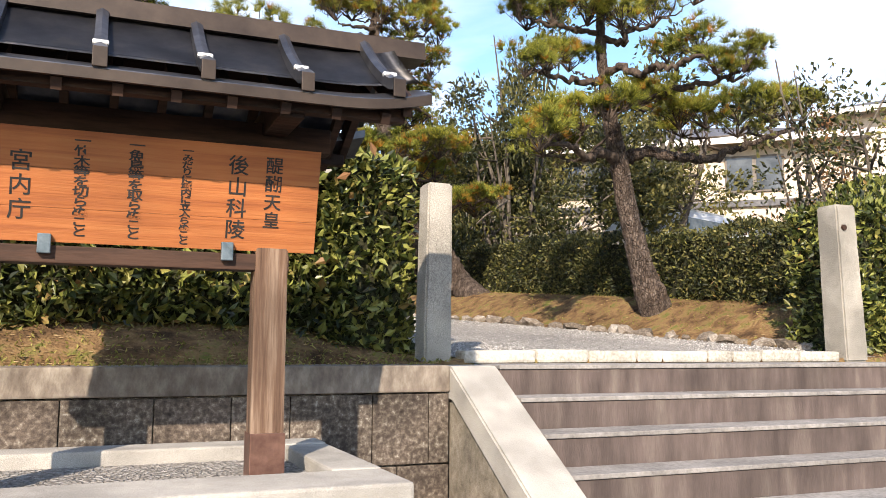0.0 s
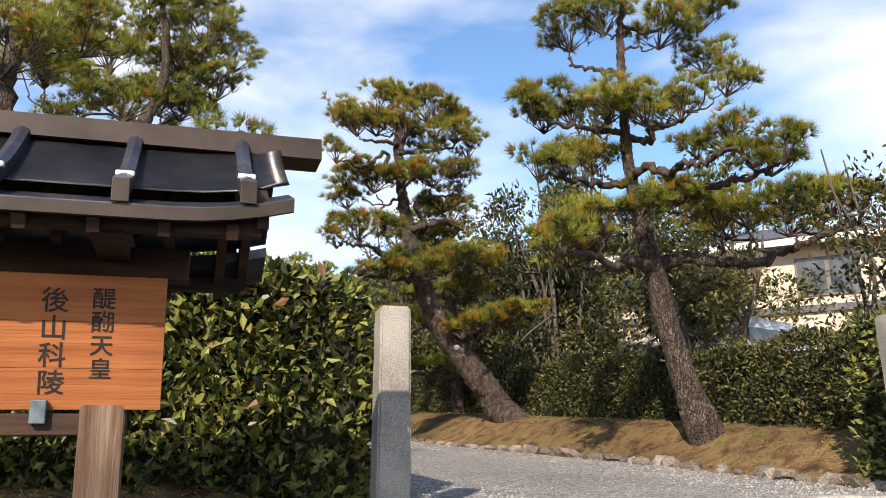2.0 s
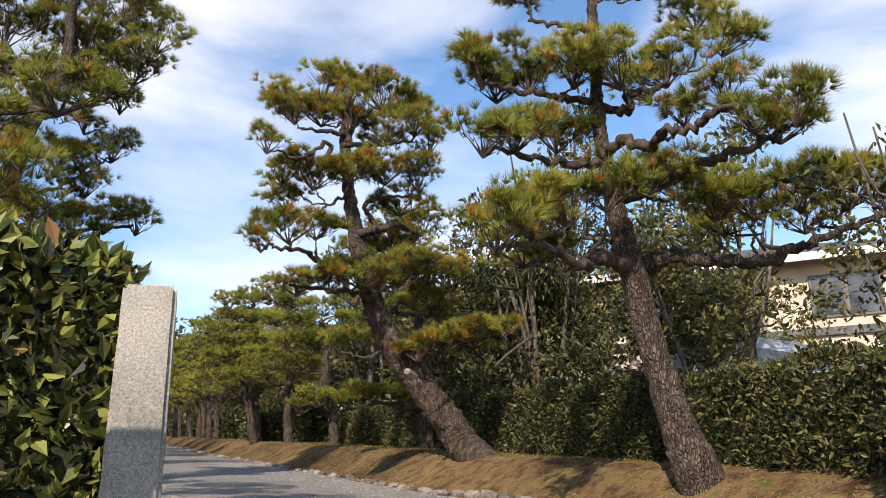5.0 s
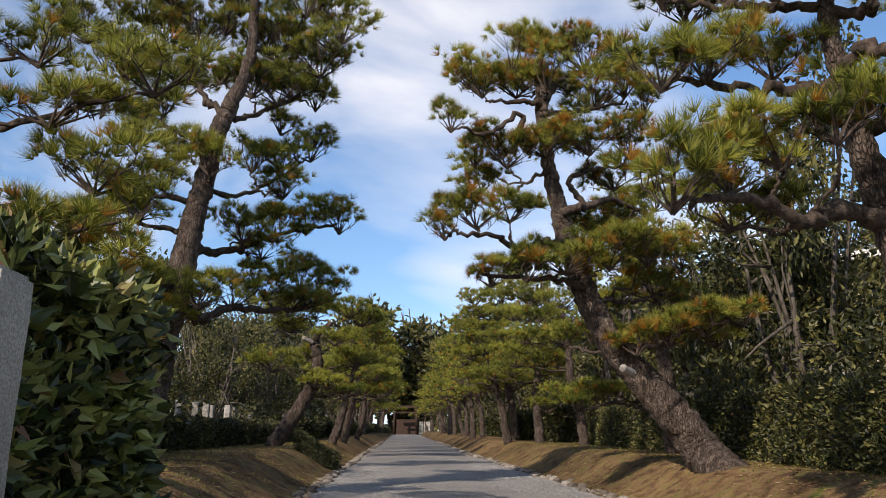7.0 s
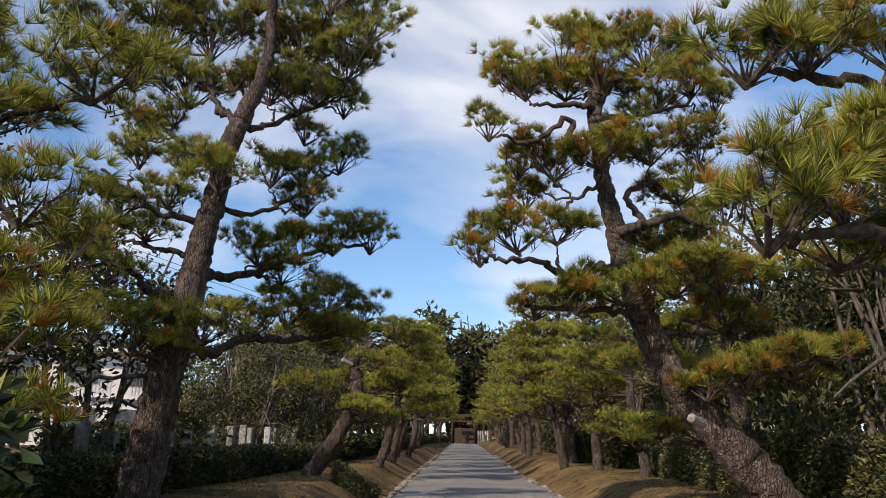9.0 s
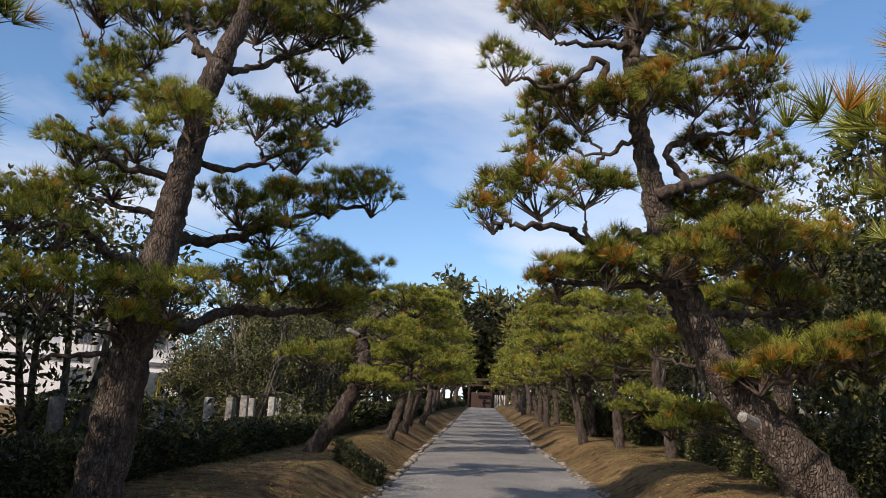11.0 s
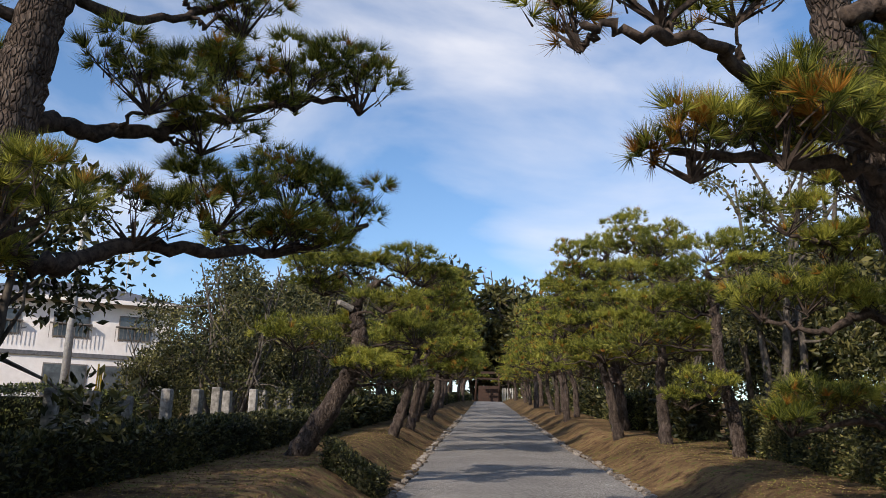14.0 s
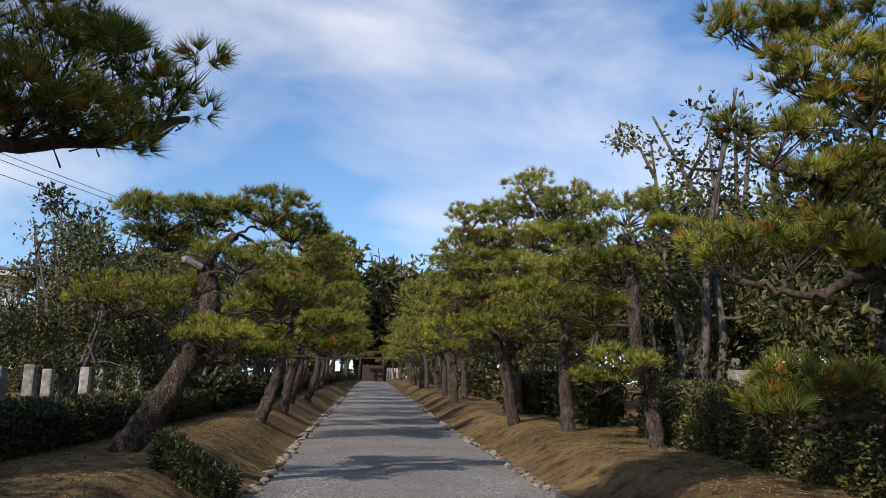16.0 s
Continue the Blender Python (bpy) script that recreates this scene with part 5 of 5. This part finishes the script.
for k, (x, y, s, src) in enumerate(((8.2, 20.5, 1.1, t1), (9.4, 24, 1.2, t1), (7.6, 30, 1.2, t2), (9.5, 31, 1.4, t5),
                                    (7.0, 37, 1.3, t1), (8.5, 42, 1.5, t2), (6.2, 47, 1.5, t1), (6.5, 56, 1.7, t2), (4.8, 66, 1.8, t1), (4.5, 80, 2.2, t2), (3, 95, 2.4, t1), 
                                    (-4.2, 28.5, 1.0, t2), (-5.0, 29.8, 1.05, t1), (-3.9, 32.5, 1.0, t3), (-5.2, 36, 1.3, t2), (-6.6, 34.0, 1.2, t1), (-6.0, 43, 1.5, t1),
                                    # those at x < -2.5, y < 17 are added, mostly unseen, to shade the bank
                                    (-7.5, 52, 1.7, t2), (-8.5, 63, 1.9, t1), (-10, 76, 2.2, t2), (-11, 92, 2.4, t1), (-3.9, 12.9, 1.0, t7), (-5.2, 15.6, 1.15, t7), (9.6, 13.8, 0.9, t1), (-5.6, 11.6, 1.2, t7), (-5.4, 30.8, 0.72, t7), (-6.6, 36.5, 0.9, t7), (-8.4, 44.5, 1.1, t7), (-9.8, 53, 1.3, t7), (-10.8, 40.5, 0.95, t7), (-4.7, 25.2, 0.5, t7), (-4.6, 8.4, 1.3, t2), (-5.4, 11.2, 1.4, t1), (-9.5, 17.5, 1.6, t1), (-2.9, 16.4, 1.05, t2), (8.9, 18.3, 1.0, t2), (10.2, 21.5, 1.15, t1), (12.5, 17.5, 1.3, t2), (8.1, 27.5, 1.1, t1), (13.5, 22, 1.4, t2), (10.0, 27, 1.3, t1))):
    copy_thing(src, Matrix.LocRotScale((x, y, gz(x, y) - 0.03), Euler((0, 0, rng.uniform(0, 6.28))), (s, s, s * rng.uniform(0.9, 1.1))))
copy_thing(t2, Matrix.LocRotScale((8.3, 16.2, gz(8.3, 16.2) - 0.03), Euler((0, 0, 2.1)), (0.85, 0.85, 1.4)))
# the wooded hill at the end of the avenue
h1 = shrub_tree("broadleaf_tree", "large dark evergreen tree in a dense stand", "tree", (-6.0, 150), 15, 7.0, 71, 0.9, 3800, 6, M_LEAF_TREE, 0.0, 70)
for k in range(15):
    x = -38 + k * 4.2 + rng.uniform(-1.2, 1.2)
    y = rng.uniform(131, 146)
    s = rng.uniform(0.95, 1.3) * (1.1 - 0.008 * abs(x + 8))
    copy_thing(h1, Matrix.LocRotScale((x, y, gz(x, y)), Euler((0, 0, rng.uniform(0, 6.28))), (s, s, s)))
for x, y, s in ((15, 26, 0.42), (13, 33, 0.45), (17, 38, 0.5), (12, 45, 0.5), (14, 55, 0.55), (10.5, 68, 0.6), (24, 23, 0.45), (-12, 58, 0.5), (-13.5, 70, 0.55), (-9.5, 49, 0.42)):
    copy_thing(h1, Matrix.LocRotScale((x, y, gz(x, y) - 0.05), Euler((0, 0, rng.uniform(0, 6.28))), (s, s, s)))
bare = shrub_tree("broadleaf_tree", "bare winter tree on the wooded mound", "tree", (-6.0, 150), 25, 7.0, 72, 0.3, 500, 6, M_LEAF_RUST, 0.4, 60)

# ---- gate at the end of the avenue ----
GY, GX = 124.0, -6.4
GZ = gz(GX, GY)
torii = thing("torii", (GX, GY, GZ), "dark plain torii gate at the avenue's end", "gate")
for s in (-1, 1):
    v, t = tube_arrays([(GX + s * 1.6, GY, GZ - 0.1), (GX + s * 1.5, GY, GZ + 3.6)], [0.16, 0.14], 12)
    part("pillar", tri_mesh("pillar", v, t, (M_DARKWOOD,), smooth=True), None, torii)
part("top_beam", box((GX - 2.3, GY - 0.15, GZ + 3.6), (GX + 2.3, GY + 0.15, GZ + 3.95), 0.04), M_DARKWOOD, torii)
part("tie_beam", box((GX - 1.8, GY - 0.08, GZ + 2.9), (GX + 1.8, GY + 0.08, GZ + 3.12), 0.02), M_DARKWOOD, torii)
fence = thing("fence", (GX + 3, GY + 0.5, GZ), "pale paling fence beside the torii", "fence")
for k in range(6):
    part("pale", box((GX + 1.9 + 0.32 * k, GY + 0.4, GZ), (GX + 2.10 + 0.32 * k, GY + 0.5, GZ + 1.8), 0.01), M_KERB, fence)
part("rail", box((GX + 1.8, GY + 0.51, GZ + 1.4), (GX + 3.8, GY + 0.58, GZ + 1.5)), M_KERB, fence)
gate = thing("gate_doors", (GX, GY + 3, GZ), "dark closed wooden gate behind the torii", "gate")
part("door_leaf", box((GX - 1.5, GY + 3, GZ), (GX - 0.01, GY + 3.1, GZ + 2.3), 0.01), M_DARKWOOD, gate)
part("door_leaf", box((GX + 0.01, GY + 3, GZ), (GX + 1.5, GY + 3.1, GZ + 2.3), 0.01), M_DARKWOOD, gate)

# ---- houses ----
def window(parent, x0, x1, z0, z1, y, rail=False):
    w = part("window", box((x0, y - 0.05, z0), (x1, y - 0.005, z1), 0.01), M_FRAME, parent)
    n = 2
    for k in range(n):
        a, b = x0 + (x1 - x0) * k / n, x0 + (x1 - x0) * (k + 1) / n
        part("pane", box((a + 0.05, y - 0.062, z0 + 0.06), (b - 0.05, y - 0.052, z1 - 0.06)), M_PANE, w)
    if rail:
        for k in range(11):
            xx = x0 - 0.1 + (x1 - x0 + 0.2) * k / 10
            part("rail_bar", box((xx - 0.012, y - 0.32, z0 - 0.1), (xx + 0.012, y - 0.30, z0 + 0.55)), M_FRAME, w)
        part("rail_top", box((x0 - 0.12, y - 0.34, z0 + 0.55), (x1 + 0.12, y - 0.06, z0 + 0.60)), M_FRAME, w)


def house(at, turn, w, d, h, wall, label, windows, storey, pitch=0.32):
    """A two-storeyed house with a hipped tile roof; built facing -y, then turned."""
    hz = gz(*at)
    o = thing("house", (0, 0, 0), label, "house")
    part("wall", box((-w / 2, 0, -1.0), (w / 2, d, h)), wall, o)
    part("storey_band", box((-w / 2 - 0.05, -0.10, storey - 0.1), (w / 2 + 0.05, -0.002, storey + 0.08), 0.01), M_TILE, o)
    bm = bmesh.new()
    e = 0.6
    lo = [bm.verts.new(p) for p in ((-w / 2 - e, -e, h), (w / 2 + e, -e, h), (w / 2 + e, d + e, h), (-w / 2 - e, d + e, h))]
    rise = (d / 2 + e) * pitch
    k = min(d / 2 + e, w / 2)
    hi = [bm.verts.new((-w / 2 - e + k, d / 2, h + rise)), bm.verts.new((w / 2 + e - k, d / 2, h + rise))]
    bm.faces.new((lo[0], lo[1], hi[1], hi[0])); bm.faces.new((lo[2], lo[3], hi[0], hi[1]))
    bm.faces.new((lo[1], lo[2], hi[1])); bm.faces.new((lo[3], lo[0], hi[0])); bm.faces.new(lo)
    part("roof", bm, M_TILE, o)
    part("fascia", box((-w / 2 - e, -e - 0.02, h - 0.16), (w / 2 + e, -e + 0.03, h + 0.02)), M_WHITE, o)
    for (a, b, c, dd, rail) in windows:
        window(o, a, b, c, dd, 0.0, rail)
    o.matrix_world = Matrix.Translation((at[0], at[1], hz)) @ Matrix.Rotation(turn, 4, "Z")
    return o


house((-18.6, 44.1), radians(28), 9, 7, 4.7, M_WHITE, "two-storeyed white house with a dark tiled roof behind shrubs",
      [(2.3, 3.7, 3.0, 4.1, True), (-0.4, 1.1, 3.0, 4.1, True), (1.9, 3.9, 0.4, 1.85, False), (-0.6, 1.2, 0.4, 1.85, False), (-3.2, -1.7, 3.0, 4.1, True)], 2.25)
house((24.5, 16.5), radians(-50), 9, 7, 6.2, M_PLASTER, "beige two-storeyed house behind the trees",
      [(-2.8, -1.2, 3.9, 5.2, True), (1.0, 2.6, 3.9, 5.2, True), (-2.5, -0.9, 0.9, 2.3, False)], 3.1)
house((14.8, 19.2), radians(-40), 9, 7, 4.2, M_PLASTER, "beige house with a dark roof behind the bushes",
      [(-3.2, -1.7, 2.8, 3.8, False), (1.4, 2.9, 2.8, 3.8, False), (-3.4, -2.0, 0.6, 1.9, False), (1.2, 2.8, 0.6, 1.9, False)], 2.5)
pole = thing("utility_pole", (-14.2, 37.5, gz(-14.2, 37.5)), "grey concrete utility pole with cross arms", "utility pole")
v, t = tube_arrays([(-14.2, 37.5, gz(-14.2, 37.5) - 0.2), (-14.2, 37.5, gz(-14.2, 37.5) + 9.0)], [0.16, 0.10], 10)
part("shaft", tri_mesh("shaft", v, t, (M_STEEL,), smooth=True), None, pole)
for dz in (8.0, 8.5):
    part("cross_arm", box((-15.0, 37.45, gz(-14.2, 37.5) + dz), (-13.4, 37.53, gz(-14.2, 37.5) + dz + 0.08)), M_STEEL, pole)

for k, (dx, z0, z1) in enumerate(((-0.7, 8.1, 6.6), (0.7, 8.1, 6.9), (0.0, 8.6, 7.2))):
    a, b = np.array((-14.2 + dx, 37.5, gz(-14.2, 37.5) + z0)), np.array((9.0 + dx, 78.0, gz(-14.2, 37.5) + z1))
    pts = [a + (b - a) * f + np.array((0, 0, -2.2 * f * (1 - f))) for f in np.linspace(0, 1, 14)]
    v, t = tube_arrays(pts, [0.012] * 14, 5)
    tagged(part("overhead_wire", tri_mesh("overhead_wire", v, t, (M_RUBBER,))), "thin black overhead wire strung from the pole", "wire", "overhead wires")
antenna = thing("roof_antenna", (-17.2, 46.6, gz(-18.6, 44.1) + 5.4), "thin television antenna on the house roof", "antenna")
part("mast", box((-17.215, 46.585, gz(-18.6, 44.1) + 5.2), (-17.185, 46.615, gz(-18.6, 44.1) + 7.6)), M_STEEL, antenna)
for k in range(4):
    part("crossbar", box((-17.6 + 0.05 * k, 46.59, gz(-18.6, 44.1) + 7.0 + 0.15 * k), (-16.8 - 0.05 * k, 46.61, gz(-18.6, 44.1) + 7.02 + 0.15 * k)), M_STEEL, antenna)
for k in range(3):
    x, y = -3.05 - 0.09 * k, 20.1 + 0.06 * k
    v, t = tube_arrays([(x, y, gz(x, y) - 0.05), (x + 0.03 * (k - 1), y, gz(x, y) + 1.15 + 0.06 * k)], [0.012, 0.012], 6)
    tagged(part("garden_stake", tri_mesh("garden_stake", v, t, (M_YELLOW,))), "thin yellow plastic garden stake in the ground", "stake", "yellow stakes")

# ---- parked car behind the hedge ----
def car(at, turn):
    o = thing("parked_car", (0, 0, 0), "silver estate car parked behind the hedge", "car")
    prof = [(-2.1, 0.35), (-2.1, 0.85), (-1.95, 0.98), (-1.5, 1.38), (-1.1, 1.50), (0.3, 1.50), (0.75, 1.36), (1.2, 0.98), (2.0, 0.86), (2.15, 0.6), (2.15, 0.35)]
    bm = prism(prof, -0.82, 0.82)
    for v in bm.verts:
        if v.co.z > 1.0:
            v.co.x *= 0.84
    bmesh.ops.bevel(bm, geom=bm.edges[:], offset=0.015, segments=2, affect="EDGES")
    body = part("body", bm, M_CAR, o, "silver painted body", True)
    part("windscreen", prism([(0.80, 1.34), (0.83, 1.35), (1.19, 1.02), (1.16, 1.0)], -0.62, 0.62), M_PANE, o)
    for s in (-1, 1):
        part("side_window", box((0.70 * s - 0.02, -1.3, 1.04), (0.70 * s + 0.02, 0.7, 1.36), 0.01, None, Matrix.Translation((0.045 * s, 0, 0))), M_PANE, o)
        for y in (-1.35, 1.4):
            bm = bmesh.new()
            bmesh.ops.create_cone(bm, cap_ends=True, segments=24, radius1=0.32, radius2=0.32, depth=0.2, matrix=Matrix.Translation((0.75 * s, y, 0.32)) @ Matrix.Rotation(math.pi / 2, 4, "Y"))
            part("wheel", bm, M_RUBBER, o)
    for s in (-1, 1):
        part("roof_rail", box((0.58 * s - 0.02, -1.2, 1.52), (0.58 * s + 0.02, 0.2, 1.56), 0.008), M_STEEL, o)
    o.matrix_world = Matrix.Translation((at[0], at[1], gz(*at) - 0.02)) @ Matrix.Rotation(turn, 4, "Z")
    return o


car((10.6, 13.2), radians(-70))
wp = thing("white_marker_post", (10.1, 11.2, gz(10.1, 11.2)), "white marker post with a short cross arm", "post")
part("post", box((10.06, 11.16, gz(10.1, 11.2)), (10.14, 11.24, gz(10.1, 11.2) + 1.45), 0.008), M_WHITE, wp)
part("arm", box((9.93, 11.13, gz(10.1, 11.2) + 1.18), (10.27, 11.158, gz(10.1, 11.2) + 1.26), 0.006), M_WHITE, wp)

# ---- old stones behind the hedges ----
def grave(at, w, d, h, turn, label="small weathered grave stone behind the hedge"):
    x, y = at
    z = gz(x, y)
    g = thing("grave_stone", (x, y, z), label, "grave stone", "old stones behind the hedges")
    m = Matrix.Translation((x, y, z)) @ Matrix.Rotation(turn, 4, "Z")
    part("plinth", box((-w * 0.8, -d * 0.8, -0.1), (w * 0.8, d * 0.8, 0.28), 0.015, None, m), M_GRAVE, g)
    part("stone", box((-w / 2, -d / 2, 0.27), (w / 2, d / 2, h), 0.025, None, m), M_GRAVE, g)


rng = np.random.default_rng(31)
for k in range(13):
    y = 16.0 + k * 1.05 + rng.uniform(-0.15, 0.15)
    grave((-2.45 - 0.05 * (y - 16) + rng.uniform(-0.1, 0.1), y), 0.15, 0.15, rng.uniform(0.85, 1.0), rng.uniform(-0.2, 0.2), "slim weathered boundary stone post behind the hedge")
for k in range(12):
    y = 13.0 + k * 1.3 + rng.uniform(-0.3, 0.3)
    grave((8.1 - 0.05 * (y - 13) + rng.uniform(0, 1.2), y), rng.uniform(0.26, 0.5), 0.26, rng.uniform(0.95, 1.35), rng.uniform(-0.4, 0.4))

# ---- edging stones ----
def rock_mesh(seed):
    bm = bmesh.new()
    bmesh.ops.create_icosphere(bm, subdivisions=1, radius=0.5)
    r = random.Random(seed)
    for v in bm.verts:
        v.co *= r.uniform(0.8, 1.12)
        v.co.z *= 0.8
    me = bpy.data.meshes.new("stone")
    bm.to_mesh(me)
    bm.free()
    me.materials.append(M_EDGE)
    return me


ROCKS = [rock_mesh(k) for k in range(8)]
rng = np.random.default_rng(44)
for fn, side, label in ((path_left, -1, "low edging of rough stones beside the path"), (path_right, 1, "low edging of rough stones beside the path")):
    holder = thing("stone_edging", (float(fn(12.0)), 12.0, gz(float(fn(12.0)), 12.0)), label, "edging", kind="structure")
    y = 5.9 if side > 0 else 9.4
    while y < 60:
        s = rng.uniform(0.11, 0.26) if y < 12.5 else rng.uniform(0.06, 0.15)
        if rng.uniform() > 0.12 or y < 12:
            o = new("stone", ROCKS[rng.integers(0, 8)])
            o.parent = holder
            o.matrix_parent_inverse = Matrix.Translation(holder.location).inverted()
            x = float(fn(y)) + rng.normal() * 0.05 + side * 0.05
            o.matrix_basis = Matrix.LocRotScale((x, y, float(slope_z(y)) + s * 0.16), Euler((rng.normal() * 0.2, rng.normal() * 0.2, rng.uniform(0, 6.28))), (s * 1.1, s * rng.uniform(0.8, 1.6), s * rng.uniform(0.7, 1.0)))
        y += s * rng.uniform(0.85, 1.15)

# ---- loose gravel, moss and litter on the ground ----
def scatter(name, label, category, n, area, size, mat, seed, kind_):
    rng = np.random.default_rng(seed)
    y = area[2] + (area[3] - area[2]) * rng.uniform(0, 1, n) ** 1.6
    x = rng.uniform(area[0], area[1], n)
    inside = (x > path_left(y) + 0.05) & (x < path_right(y) - 0.05)
    keep = inside if kind_ == "gravel" else ~((x > path_left(y) - 0.1) & (x < path_right(y) + 0.1))
    x, y = x[keep], y[keep]
    n = len(x)
    if kind_ == "gravel":
        z = slope_z(y) + 0.014
        s = size * rng.uniform(0.5, 1.3, n)
        base = np.array([(1, 0, 0), (-0.5, 0.87, 0), (-0.5, -0.87, 0), (0, 0, 0.8)])
        V = np.stack([x, y, z], 1)[:, None] + base[None] * s[:, None, None] * rng.uniform(0.7, 1.2, (n, 4, 1))
        o = np.arange(n)[:, None] * 4
        T = np.stack([o + np.array(q) for q in ((0, 1, 3), (1, 2, 3), (2, 0, 3))], 1).reshape(-1, 3)
        me = tri_mesh(name, V.reshape(-1, 3), T, (mat,))
    else:
        z = ground_z(x, y) + 0.004
        P = np.stack([x, y, z], 1)
        a = rng.uniform(0, 6.28, n)
        tilt = 0.15 if kind_ == "litter" else 1.6
        D = np.stack([np.cos(a), np.sin(a), rng.uniform(0.02, tilt, n)], 1)
        v, t = leaves(P, D, size, rng, 0.16 if kind_ == "litter" else 0.30, 0.1)
        me = tri_mesh(name, v, t, (mat,))
    ob = new(name, me)
    return tagged(ob, label, category, kind="stuff")


scatter("loose_gravel", "loose grey gravel chips on the path", "gravel", 42000, (1.0, 6.6, 5.6, 24), 0.011, M_PEBBLE, 51, "gravel")
scatter("fallen_needles", "dry brown pine needles and leaves on the soil", "litter", 42000, (-3.2, 8.2, 5.2, 32), 0.048, M_LITTER, 52, "litter")
scatter("moss_tufts", "short green-brown moss tufts on the banks", "moss", 46000, (-3.0, 7.4, 5.2, 30), 0.035, M_MOSS, 53, "moss")
